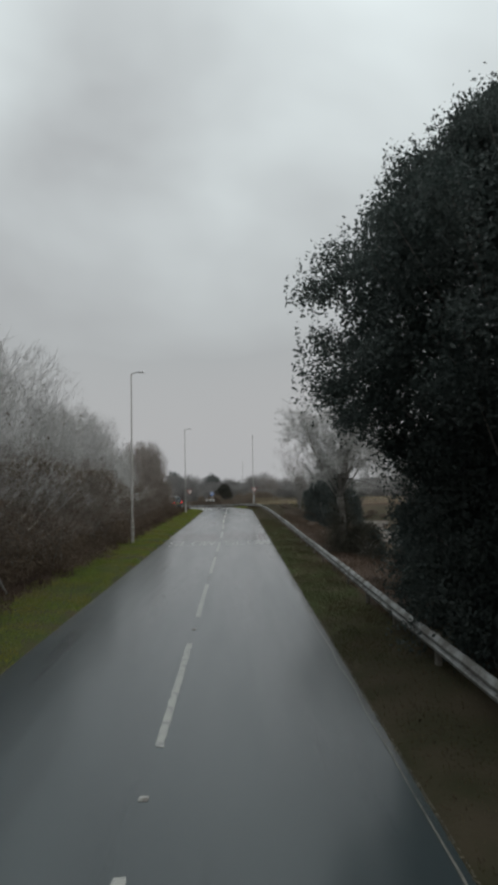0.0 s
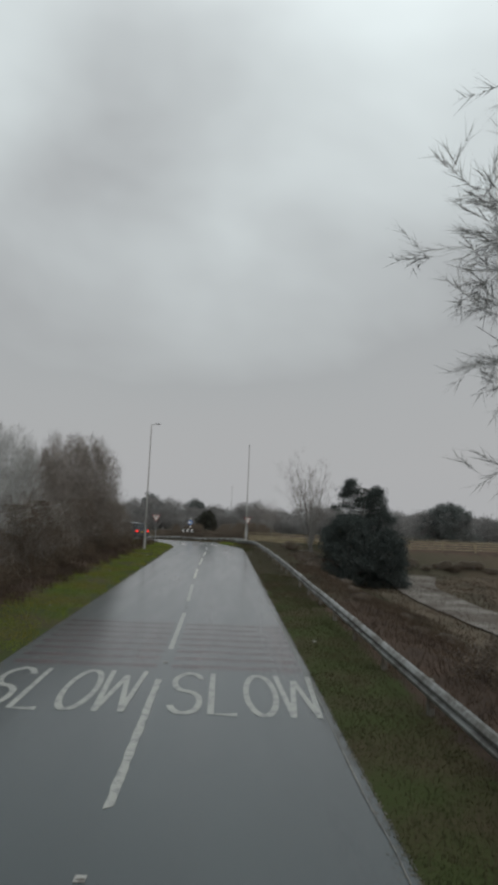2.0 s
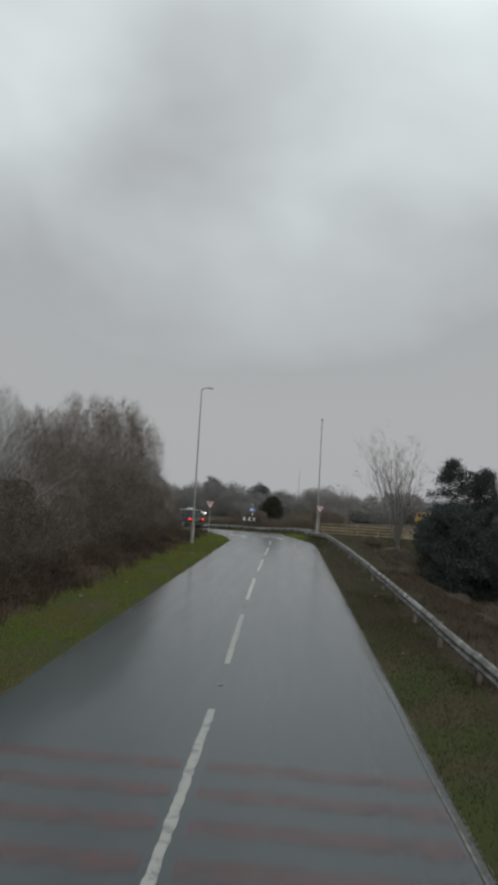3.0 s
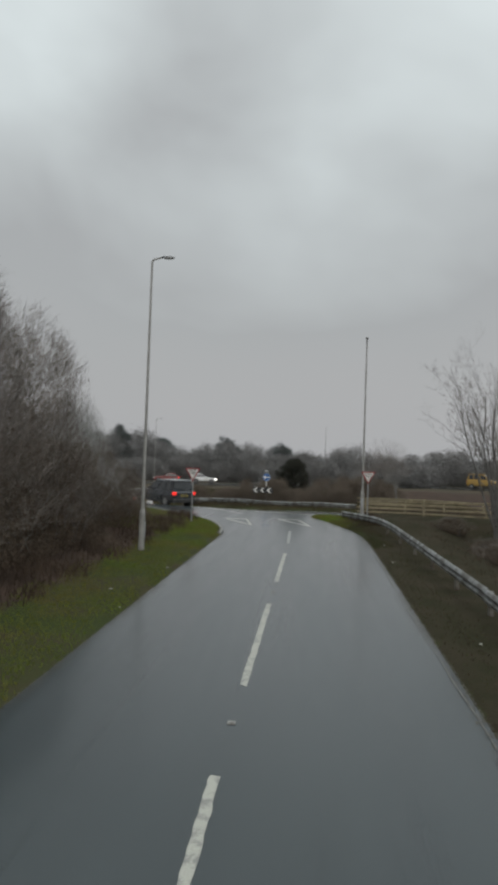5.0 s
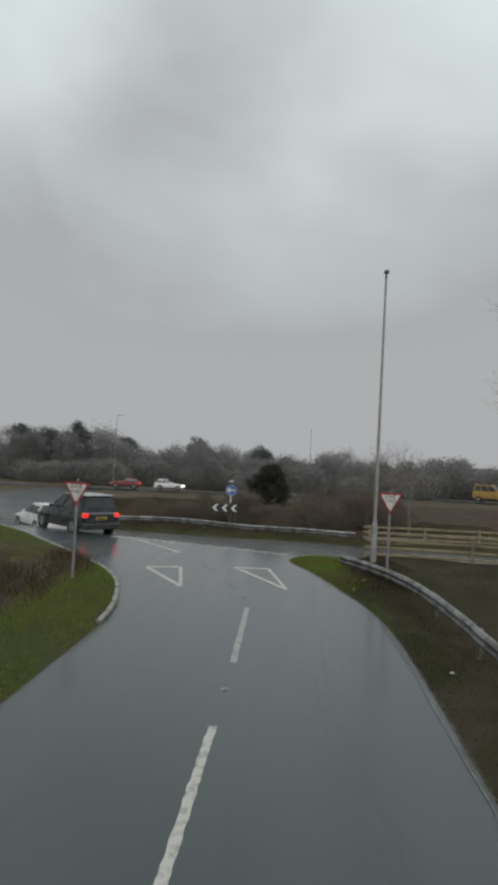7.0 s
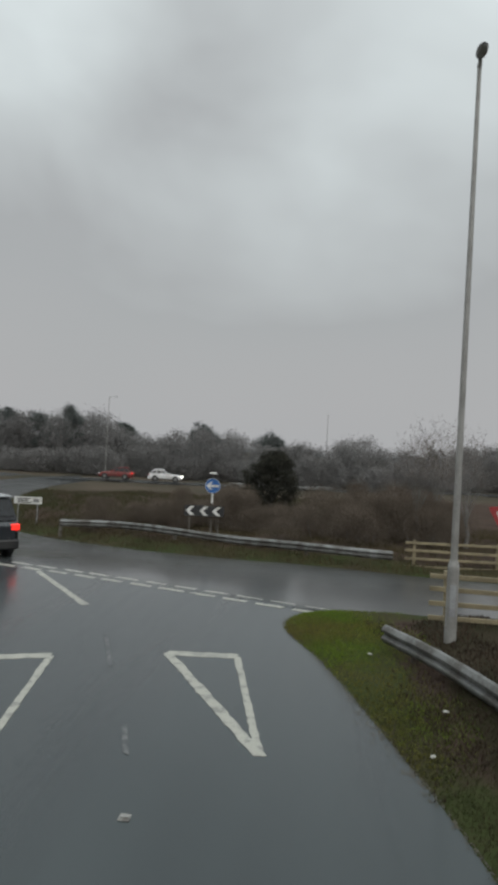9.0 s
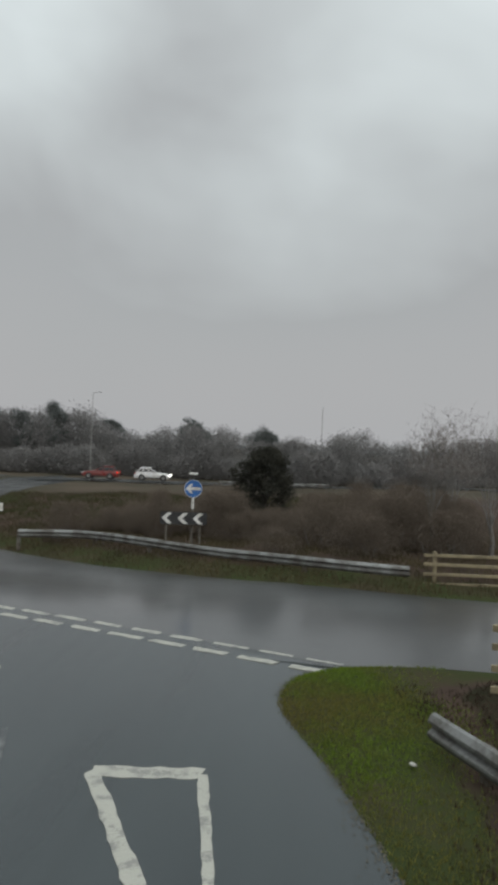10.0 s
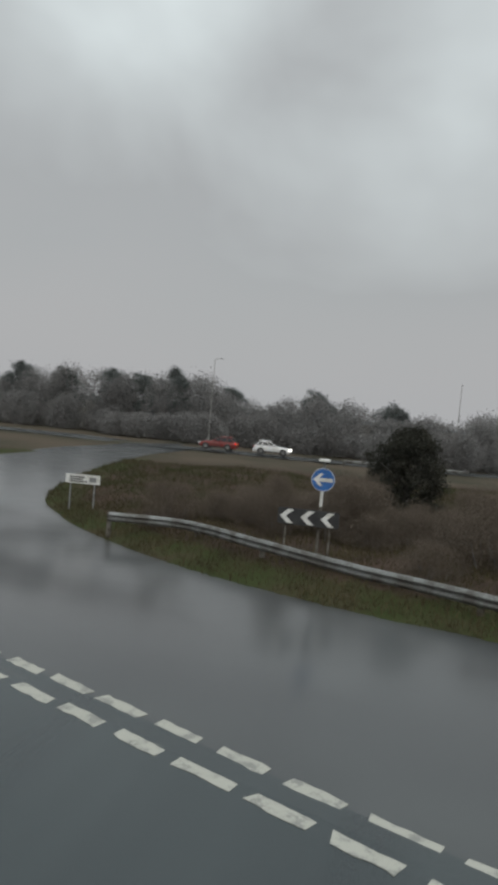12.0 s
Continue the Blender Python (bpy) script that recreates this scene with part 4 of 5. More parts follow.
def limb(store, rng, p, d, length, r, level, last, up, kids, spread_deg):
    """One limb and all that grows from it; store[level] takes the tubes."""
    segs = 6 if level == 0 else (4 if level < last else 2)
    pts, radii = [p.copy()], [r]
    q, dirn = p.copy(), d.normalized()
    for i in range(segs):
        dirn = (dirn + bend(rng, WIGGLE[level]) + Vector((0, 0, up))).normalized()
        q = q + dirn * (length / segs)
        pts.append(q.copy())
        radii.append(r * (1 - 0.72 * (i + 1) / segs) if level < last else r * (1 - 0.85 * (i + 1) / segs))
    V, F = store[min(level, len(store) - 1)]
    tube(V, F, pts, radii, 7 if level == 0 else (5 if level == 1 else 3))
    if level >= last:
        TIPS.append((pts[0], pts[1], pts[-1]))
        return
    for k in range(kids[level]):
        t = rng.uniform(0.28 if level else 0.34, 1.0)
        i = min(int(t * segs), segs - 1)
        f = t * segs - i
        start = pts[i].lerp(pts[i + 1], f)
        rad = (radii[i] * (1 - f) + radii[i + 1] * f) * rng.uniform(0.42, 0.64)
        way = (pts[i + 1] - pts[i]).normalized()
        side = way.orthogonal().normalized()
        side.rotate(Matrix.Rotation(rng.uniform(0, 2 * math.pi), 3, way))
        ang = radians(rng.uniform(*spread_deg))
        limb(store, rng, start, way * math.cos(ang) + side * math.sin(ang), length * rng.uniform(*SHRINK), max(rad, 0.003), level + 1, last, up, kids, spread_deg)


def leaf_cloud(centres, sizes, ratio, seed, corners=4):
    """Many small leaves at once, each turned its own way: vertices and faces."""
    r = np.random.default_rng(seed)
    c, s = np.asarray(centres, float), np.asarray(sizes, float)[:, None]
    a = r.normal(size=c.shape)
    a /= np.linalg.norm(a, axis=1, keepdims=True)
    b = np.cross(a, r.normal(size=c.shape))
    b /= np.linalg.norm(b, axis=1, keepdims=True)
    if corners == 3:
        V = np.stack([c - (a + b * ratio) * s, c + (b * ratio - a) * s, c + a * s], 1).reshape(-1, 3)
        return V.tolist(), np.arange(len(c) * 3).reshape(-1, 3).tolist()
    V = np.stack([c - a * s, c - b * s * ratio, c + a * s, c + b * s * ratio], 1).reshape(-1, 3)
    return V.tolist(), np.arange(len(c) * 4).reshape(-1, 4).tolist()


TIPS = []
SHRINK = [0.5, 0.8]
WIGGLE = [0.06, 0.16, 0.24, 0.3, 0.3]


def sliver(V, F, rng, c, d, length, width):
    """One fine twig."""
    side = d.orthogonal().normalized()
    side.rotate(Matrix.Rotation(rng.uniform(0, 6.28), 3, d))
    k = len(V)
    for w in (c - side * width / 2, c + side * width / 2, c + d * length):
        V.append((w.x, w.y, w.z))
    F.append((k, k + 1, k + 2))


def bare_tree(name, m, seed, fork, trunk_r, reach, limbs, kids, label, twig=None, up=0.06, lean=(18, 62), bush=0, fine=5, shrink=(0.5, 0.8), stout=1.0, fork_deg=(22, 55)):
    """A leafless tree: trunk, limbs and a crown of fine twigs, with ivy or bramble at its foot where wanted."""
    rng = random.Random(seed)
    root = thing(name, m, label, "tree")
    trunk, boughs, crown = ([], []), ([], []), ([], [])
    TIPS.clear()
    SHRINK[:] = shrink
    WIGGLE[:] = (0.17, 0.30, 0.36, 0.42, 0.42)
    pts = [Vector((0, 0, -0.5)), Vector((0, 0, 0.15)), Vector((0.05, 0.02, fork * 0.55)), Vector((-0.03, 0.04, fork))]
    tube(trunk[0], trunk[1], pts, [trunk_r * 1.5, trunk_r * 1.2, trunk_r, trunk_r * 0.85], 10)
    for i in range(limbs):
        a = 2 * math.pi * i / limbs + rng.uniform(-0.3, 0.3)
        tilt = radians(rng.uniform(*lean)) if i else radians(8)
        d = Vector((math.cos(a) * math.sin(tilt), math.sin(a) * math.sin(tilt), math.cos(tilt)))
        limb([boughs, boughs, crown], rng, pts[-1] - Vector((0, 0, rng.uniform(0, fork * 0.18))), d, reach * rng.uniform(0.75, 1.05), stout * trunk_r * rng.uniform(0.27, 0.45), 0, len(kids), up, kids, fork_deg)
    for a, b, c in TIPS:
        way = (c - a).normalized()
        for j in range(fine):
            d = (way + bend(rng, 0.65) + Vector((0, 0, 0.12))).normalized()
            sliver(crown[0], crown[1], rng, a.lerp(c, rng.random()), d, min(reach, 4.2) * rng.uniform(0.035, 0.085), rng.uniform(0.005, 0.010))
    link("trunk", trunk[0], trunk[1], M_BARK, root, smooth_shade=True)
    link("branchwork", boughs[0], boughs[1], M_BARK, root, kind="stuff")
    link("crown", crown[0], crown[1], twig or M_TWIG, root, "mass of fine bare twigs", kind="stuff")
    if bush:
        r = np.random.default_rng(seed)
        z = np.minimum(3.6, np.abs(r.normal(0, 1.5, bush)))
        w = 0.47 * (1 - 0.18 * z)
        V, F = leaf_cloud(np.stack([r.normal(0, 1, bush) * w, r.normal(0, 1, bush) * w, z], 1), r.uniform(0.025, 0.06, bush), 0.5, seed)
        link("ivy", V, F, M_IVY, root, "dark ivy and bramble round the foot", kind="stuff")
    return root


def leafy_tree(name, m, seed, height, radius, clumps, per, size, material, label, shape, low=0.06, clump_r=0.95, trunk_r=0.35, core=2500, uneven=0.08, split=0.0):
    """An evergreen: trunk, limbs and a crown of leaves in uneven clumps. shape(h) is the crown's breadth at a height share."""
    rng = random.Random(seed)
    root = thing(name, m, label, "tree")
    T = ([], [])
    tube(T[0], T[1], [Vector((0, 0, -0.6)), Vector((0, 0, 0.4)), Vector((0.1, 0, height * 0.5)), Vector((0, 0.1, height * 0.93))], [trunk_r * 1.4, trunk_r, trunk_r * 0.6, 0.04], 9)
    link("trunk", T[0], T[1], M_BARK, root, smooth_shade=True)
    B, centres, sizes = ([], []), [], []
    np_rng = np.random.default_rng(seed)
    for c in range(clumps):
        h = low + (1 - low) * rng.random() ** 0.85
        a = rng.uniform(0, 2 * math.pi)
        rr = radius * shape(h) * (rng.uniform(0.3, 1.0) ** 0.45) * (1 + uneven * math.sin(3 * a + seed + 4 * h) + uneven * math.sin(7 * a + 9 * h))
        fork = split * smooth(0.5, 0.75, h) * (1 if c % 5 < 3 else -1)
        centre = Vector((rr * math.cos(a) + fork, rr * math.sin(a), h * height * (1 - 0.07 * (fork > 0))))
        if c % 6 == 0:
            s = Vector((0, 0, max(0.3, centre.z - 0.9 * rr)))
            tube(B[0], B[1], [s, s.lerp(centre, 0.5) + Vector((0, 0, 0.1)), centre], [0.05, 0.035, 0.01], 4)
        cr = clump_r * rng.uniform(0.55, 1.15)
        off = np.clip(np_rng.normal(0, 1, (per, 3)) * (0.46, 0.46, 0.36), -0.85, 0.85) * cr
        centres.append(off + np.array(centre))
        sizes.append(size * np_rng.uniform(0.6, 1.3, per))
    h = low + (0.93 - low) * np_rng.random(core)
    a = np_rng.uniform(0, 2 * math.pi, core)
    rr = 0.82 * radius * np.array([shape(v) for v in h]) * np.sqrt(np_rng.random(core))
    centres.append(np.stack([rr * np.cos(a), rr * np.sin(a), h * height], 1))
    sizes.append(size * np_rng.uniform(1.2, 2.0, core))
    V, F = leaf_cloud(np.concatenate(centres), np.concatenate(sizes), 0.5, seed)
    link("branchwork", B[0], B[1], M_BARK, root, kind="stuff")
    link("crown", V, F, material, root, "dense dark evergreen leaves", kind="stuff")
    return root


def shrub(name, m, seed, height, radius, stems, leaves, label, twig, leaf_mat, group, twigs=3000, leaf_size=(0.025, 0.07)):
    """A thicket bush: many arching stems, twigs and the brown leaves that still hang in it."""
    rng = random.Random(seed)
    root = thing(name, m, label, "bush", group)
    S, C = ([], []), ([], [])
    SHRINK[:] = (0.5, 0.8)
    WIGGLE[:] = (0.08, 0.18, 0.26, 0.3, 0.3)
    for i in range(stems):
        a = rng.uniform(0, 2 * math.pi)
        tilt = radians(rng.uniform(4, 42))
        d = Vector((math.cos(a) * math.sin(tilt), math.sin(a) * math.sin(tilt), math.cos(tilt)))
        o = Vector((rng.gauss(0, radius * 0.3), rng.gauss(0, radius * 0.3), -0.2))
        limb([S, C], rng, o, d, height * rng.uniform(0.30, 0.44), rng.uniform(0.022, 0.04), 0, 2, 0.05, (9, 5), (18, 58))
    for j in range(twigs):
        h = rng.uniform(0.15, 1.0) ** 0.7 * 0.95
        w = radius * (1.0 + 0.2 * math.sin(7 * h + seed)) * math.sqrt(max(0.03, 1 - h ** 2.6))
        a = rng.uniform(0, 2 * math.pi)
        r = w * rng.random() ** 0.4 * (1 + 0.2 * math.sin(3 * a + seed) + 0.1 * math.sin(8 * a + 5 * h))
        p = Vector((r * math.cos(a), r * math.sin(a), h * height * (0.93 + 0.07 * math.sin(5 * a + seed))))
        d = (Vector((math.cos(a) * 0.5, math.sin(a) * 0.5, 0.9)) + bend(rng, 0.6)).normalized()
        sliver(C[0], C[1], rng, p, d, height * rng.uniform(0.03, 0.085), rng.uniform(0.008, 0.014))
    link("branchwork", S[0], S[1], M_BARK, root, kind="stuff")
    link("crown", C[0], C[1], twig, root, "tangle of bare twigs", kind="stuff")
    np_rng = np.random.default_rng(seed)
    h = np_rng.random(leaves) ** 1.5 * 0.82
    a = np_rng.uniform(0, 2 * math.pi, leaves)
    w = radius * (0.95 + 0.25 * np.sin(9 * h + seed)) * np.sqrt(np.maximum(0.05, 1 - (h * 1.05) ** 2))
    r = w * np.sqrt(np_rng.random(leaves)) * (1 + 0.18 * np.sin(4 * a + seed + 6 * h))
    V, F = leaf_cloud(np.stack([r * np.cos(a), r * np.sin(a), h * height], 1), np_rng.uniform(*leaf_size, leaves), 0.5, seed, 3)
    link("foliage", V, F, leaf_mat, root, "withered brown leaves and bramble", kind="stuff")
    return root


def scaled(x, y, z, yaw, sx, sz):
    return Matrix.Translation((x, y, z)) @ Matrix.Rotation(radians(yaw), 4, "Z") @ Matrix.Diagonal((sx, sx, sz, 1))


# hedge on the left
HEDGE = [shrub("hedge_bush", scaled(-7.7, -6 + 3.4 * k, 0.2, 60 * k, 1, 1), 11 + k, 4.8, 2.2, 15, 15000, "dense brown thicket bush in the roadside hedge", M_TWIG, M_DEADLEAF, "roadside hedge", 5000, (0.022, 0.062)) for k in range(4)]
TALL = [shrub("hedge_tree", scaled(-9.6, -5 + 3.4 * k, 0.2, 60 * k, 1, 1), 81 + k, 7.4, 2.3, 13, 500, "tall leafless greyish tree standing in the hedge", M_TWIG_PALE if k % 2 else M_TWIG, M_DEADLEAF, "hedge trees", 8500) for k in range(4)]


def hedge_top(y):
    return float(np.interp(y, [-20, 20, 26, 33, 47, 51, 57, 61, 65, 70, 73, 76, 79, 82, 86, 89, 93], [9.5, 9.5, 9.3, 8.6, 8.4, 6.6, 6.6, 7.1, 6.9, 8.5, 9.0, 8.3, 7.2, 6.0, 4.3, 3.2, 2.2]))


rng = random.Random(3)
y = 7.5
k = 0
while y < 92:
    top = hedge_top(y)
    x = -7.9 - 0.8 * smooth(58, 72, y) - 0.3 * smooth(84, 92, y) + rng.uniform(-0.3, 0.3)
    low = top * rng.uniform(0.42, 0.60) if y < 84 else top * 0.8
    copy_thing(HEDGE[k % 4], scaled(x, y, land_at(x, y) - 0.1, rng.uniform(0, 360), clamp(low / 4.8, 0.6, 1.15), low / 4.8))
    if y < 86:
        x = -9.4 + rng.uniform(-0.7, 0.7)
        high = top * rng.uniform(0.88, 1.06)
        copy_thing(TALL[(1 if y < 60 or y > 80 else 0) + 2 * (k // 2 % 2)], scaled(x, y + 1.4, land_at(x, y), rng.uniform(0, 360), rng.uniform(0.85, 1.15) * high / 7.4, high / 7.4))
    if k % 2 == 0:
        x = -12.6 + rng.uniform(-0.8, 0.8)
        copy_thing(HEDGE[(k + 2) % 4], scaled(x, y + 1.6, land_at(x, y), rng.uniform(0, 360), 1.3, 1.3))
    y += 2.7 if y > 80 else 3.1
    k += 1

# right-hand side, from the start of the slip road on
leafy_tree("evergreen_oak", pose(6.9, 12.0, land_at(6.9, 12.0)), 5, 11.0, 4.85, 720, 360, 0.046, M_EVERGREEN, "huge dark evergreen tree overhanging the barrier",
           lambda h: float(np.interp(h, [0, 0.18, 0.37, 0.43, 0.53, 0.66, 0.75, 0.85, 0.93, 1.0], [0.40, 0.43, 0.52, 0.74, 0.93, 0.92, 0.76, 0.55, 0.32, 0.06])), 0.03, 0.66, 0.42, 70000)
# added next to the big tree for the shade it casts
leafy_tree("evergreen_oak", pose(11.2, 10.0, land_at(11.2, 10.0)), 4, 8.6, 3.9, 300, 150, 0.08, M_EVERGREEN, "tall dark evergreen tree at the top of the bank",
           lambda h: float(np.interp(h, [0, 0.2, 0.5, 0.8, 1.0], [0.75, 0.9, 1.0, 0.7, 0.05])), 0.03, 0.95, 0.4, 9000)
# out of view, added only so that its crown darkens the verge
leafy_tree("evergreen_oak", pose(8.7, 3.5, land_at(8.7, 3.5)), 3, 13.0, 4.4, 300, 90, 0.11, M_EVERGREEN, "unseen tall evergreen tree added to shade the verge",
           lambda h: float(np.interp(h, [0, 0.2, 0.5, 0.8, 1.0], [0.6, 0.8, 1.0, 0.7, 0.05])), 0.06, 0.95, 0.4, 7000)
leafy_tree("evergreen_bush", pose(9.2, 14.2, land_at(9.2, 14.2) - 0.1), 6, 4.6, 2.6, 170, 100, 0.085, M_EVERGREEN, "dark evergreen undergrowth below the big tree",
           lambda h: math.sqrt(max(0.02, 1 - h * h)), 0.02, 0.7, 0.12)
leafy_tree("evergreen_bush", pose(7.5, 16.3, land_at(7.5, 16.3) - 0.1), 16, 5.6, 2.3, 230, 150, 0.06, M_EVERGREEN, "dark evergreen thicket beneath the overhanging tree",
           lambda h: math.sqrt(max(0.02, 1 - h ** 3)), 0.02, 0.6, 0.12)
leafy_tree("evergreen_bush", pose(8.3, 19.6, land_at(8.3, 19.6) - 0.1), 7, 4.2, 2.0, 150, 150, 0.06, M_EVERGREEN, "dark evergreen undergrowth on the shaded bank",
           lambda h: math.sqrt(max(0.02, 1 - h * h)), 0.02, 0.7, 0.12)
bare_tree("bare_tree", pose(6.25, 31.8, land_at(6.25, 31.8), 0, 0, 20), 29, 3.0, 0.2, 3.75, 15, (8, 6, 5), "broad leafless tree with a forked trunk behind the barrier", M_TWIG_PALE, 0.06, (6, 66), 9000, 20, (0.36, 0.56), 0.72, (26, 68))
bare_tree("bare_tree", pose(11.85, 40.5, land_at(11.85, 40.5), 0, 0, 110), 22, 4.1, 0.2, 4.5, 12, (8, 6, 5), "leafless tree rising from the bank below the road", M_TWIG_PALE, 0.06, (14, 66), 3500, 18, (0.40, 0.62), 0.8, (24, 62))
bare_tree("bare_tree", pose(9.9, 91.0, land_at(9.9, 91.0), 0, 0, 45), 23, 1.2, 0.18, 7.1, 11, (8, 5, 4), "slender many-stemmed leafless tree by the timber fence", M_TWIG, 0.09, (3, 18), 900, 3, (0.28, 0.47))
leafy_tree("bramble_clump", pose(7.3, 31.2, land_at(7.3, 31.2) - 0.1), 66, 1.6, 1.05, 110, 130, 0.035, M_IVY, "dark ivy and bramble clump at the tree's foot",
           lambda h: math.sqrt(max(0.03, 1 - h * h)), 0.02, 0.45, 0.06, 500)
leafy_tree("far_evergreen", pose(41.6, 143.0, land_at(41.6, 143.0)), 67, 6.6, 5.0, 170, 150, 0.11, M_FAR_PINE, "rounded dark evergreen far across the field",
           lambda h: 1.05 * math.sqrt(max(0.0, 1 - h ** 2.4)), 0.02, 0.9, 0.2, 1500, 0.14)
leafy_tree("pine_tree", pose(13.4, 83.4, land_at(13.4, 83.4)), 8, 8.9, 3.0, 300, 210, 0.06, M_PINE, "dark bushy pine standing on the bank",
           lambda h: float(np.interp(h, [0, 0.2, 0.5, 0.64, 0.74, 0.9, 1.0], [0.95, 1.0, 0.95, 0.76, 0.42, 0.26, 0.06])), 0.02, 0.62, 0.22, 2500, 0.24, 1.15)
leafy_tree("pine_tree", pose(11.3, 79.7, land_at(11.3, 79.7)), 9, 5.2, 2.4, 180, 180, 0.07, M_PINE, "low dark evergreen bush on the bank",
           lambda h: 1.05 * math.sqrt(max(0.0, 1 - h * h)), 0.02, 0.7, 0.16)
leafy_tree("pine_tree", pose(14.9, 80.6, land_at(14.9, 80.6)), 10, 4.6, 1.9, 140, 160, 0.07, M_PINE, "rounded dark evergreen beside the farm track",
           lambda h: 1.05 * math.sqrt(max(0.0, 1 - h * h)), 0.02, 0.7, 0.16)

# low thicket along the bank and in front of the timber fence
BRAMBLE = [shrub("bramble_bush", scaled(7.6, 36 + 4 * k, land_at(7.6, 36 + 4 * k) - 0.1, 0, 1, 1), 41 + k, 1.5, 1.3, 7, 3500, "low brown bramble and dead bracken on the bank", M_TWIG, M_DEADLEAF, "bank brambles") for k in range(2)]
rng = random.Random(8)
for k in range(34):
    y = 8 + 2.55 * k + rng.uniform(-0.8, 0.8)
    x = rng.uniform(6.4, 10.5)
    s = rng.uniform(0.16, 0.30) if 30 < y < 80 else rng.uniform(0.5, 0.85)
    copy_thing(BRAMBLE[k % 2], scaled(x, y, land_at(x, y) - 0.05, rng.uniform(0, 360), s * 1.5, s))
# a row added to draw the dark line at the fence bank's foot
for k in range(16):
    x = 18.5 + 1.1 * k + rng.uniform(-0.3, 0.3)
    y = 92.8 + rng.uniform(-0.35, 0.3)
    s = rng.uniform(0.3, 0.55)
    copy_thing(BRAMBLE[k % 2], scaled(x, y, land_at(x, y) - 0.05, rng.uniform(0, 360), s * 1.5, s))

# island: brown scrub bank, dark evergreen bush and bare saplings
ISLAND = [shrub("island_bush", scaled(1.5 + 3 * k, 112.5, land_at(1.5 + 3 * k, 112.5), 0, 1, 1), 61 + k, 2.4, 1.7, 9, 10500, "brown leafless scrub on the roundabout's island", M_BROWNLEAF, M_BROWNLEAF, "island scrub", 2200, (0.016, 0.042)) for k in range(2)]
rng = random.Random(12)
for k in range(52):
    x = rng.uniform(-8.2, 7.6)
    y = 111.0 - 0.33 * (x + 2) + rng.uniform(1.6, 9.0) if x < -2 else 109.2 + rng.uniform(0.8, 9.5)
    s = rng.uniform(0.35, 0.62) if x < -4 else rng.uniform(0.65, 1.0)
    if -5.2 < x < -0.9 and y < 113.5:
        y += 3.2
    if -2.5 < x < 2.8:
        s *= 0.62
    if x > 3.4:
        s *= 1.08
    copy_thing(ISLAND[k % 2], scaled(x, y, land_at(x, y) - 0.05, rng.uniform(0, 360), s * 1.15, s))
for k in range(11):
    x, y, s = rng.uniform(0.8, 7.4), rng.uniform(112.5, 119.5), rng.uniform(0.75, 1.15)
    copy_thing(ISLAND[k % 2], scaled(x, y, land_at(x, y) - 0.1, rng.uniform(0, 360), s * rng.uniform(0.65, 0.95), s))
leafy_tree("evergreen_bush", pose(-1.3, 120.4, land_at(-1.3, 120.4)), 15, 3.7, 1.35, 210, 150, 0.05, M_IVY, "dense dark evergreen bush on the island",
           lambda h: float(np.interp(h, [0, 0.2, 0.45, 0.7, 0.85, 1.0], [0.75, 0.98, 1.08, 1.0, 0.78, 0.22])), 0.02, 0.42, 0.12, 1100, 0.14)
for x, y, wide, tall in ((-9.6, 114.6, 0.50, 0.86), (-9.2, 115.6, 0.55, 0.72), (-5.1, 114.2, 0.46, 1.02), (-5.5, 115.4, 0.55, 0.95), (-6.6, 116.0, 0.60, 0.62), (-8.0, 116.4, 0.62, 0.55)):
    copy_thing(ISLAND[0], scaled(x, y, land_at(x, y) - 0.08, 47 * x, wide, tall))
bare_tree("sapling", pose(5.6, 113.0, land_at(5.6, 113.0)), 31, 1.2, 0.08, 2.0, 7, (5, 4, 3), "thin leafless sapling on the island", M_TWIG, 0.12, (6, 34), 0, 9)
bare_tree("sapling", pose(7.4, 111.4, land_at(7.4, 111.4)), 32, 1.0, 0.08, 2.2, 7, (5, 4, 3), "thin leafless sapling near the fence", M_TWIG, 0.12, (6, 34), 0, 9)
bare_tree("sapling", pose(7.0, 116.0, land_at(7.0, 116.0)), 33, 1.2, 0.09, 2.4, 7, (5, 4, 3), "thin leafless sapling among island scrub", M_TWIG, 0.12, (6, 34), 0, 9)


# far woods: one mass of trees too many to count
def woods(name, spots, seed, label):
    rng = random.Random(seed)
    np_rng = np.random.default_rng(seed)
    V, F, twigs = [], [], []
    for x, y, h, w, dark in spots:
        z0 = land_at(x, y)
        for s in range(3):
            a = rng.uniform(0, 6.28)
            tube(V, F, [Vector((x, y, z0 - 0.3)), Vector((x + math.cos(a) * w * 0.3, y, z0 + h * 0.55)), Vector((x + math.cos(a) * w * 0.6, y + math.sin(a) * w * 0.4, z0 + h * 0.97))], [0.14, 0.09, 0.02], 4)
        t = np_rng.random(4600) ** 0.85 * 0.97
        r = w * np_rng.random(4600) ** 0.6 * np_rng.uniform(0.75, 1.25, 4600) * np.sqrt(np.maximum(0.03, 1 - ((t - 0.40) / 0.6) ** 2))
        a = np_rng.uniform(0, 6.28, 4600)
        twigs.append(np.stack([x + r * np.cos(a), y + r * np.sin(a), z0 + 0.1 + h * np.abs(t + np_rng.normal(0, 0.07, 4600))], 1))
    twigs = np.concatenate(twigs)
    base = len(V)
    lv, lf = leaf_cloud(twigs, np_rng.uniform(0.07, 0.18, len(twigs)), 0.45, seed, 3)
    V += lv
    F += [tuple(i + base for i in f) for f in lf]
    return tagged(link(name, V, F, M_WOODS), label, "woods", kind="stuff")


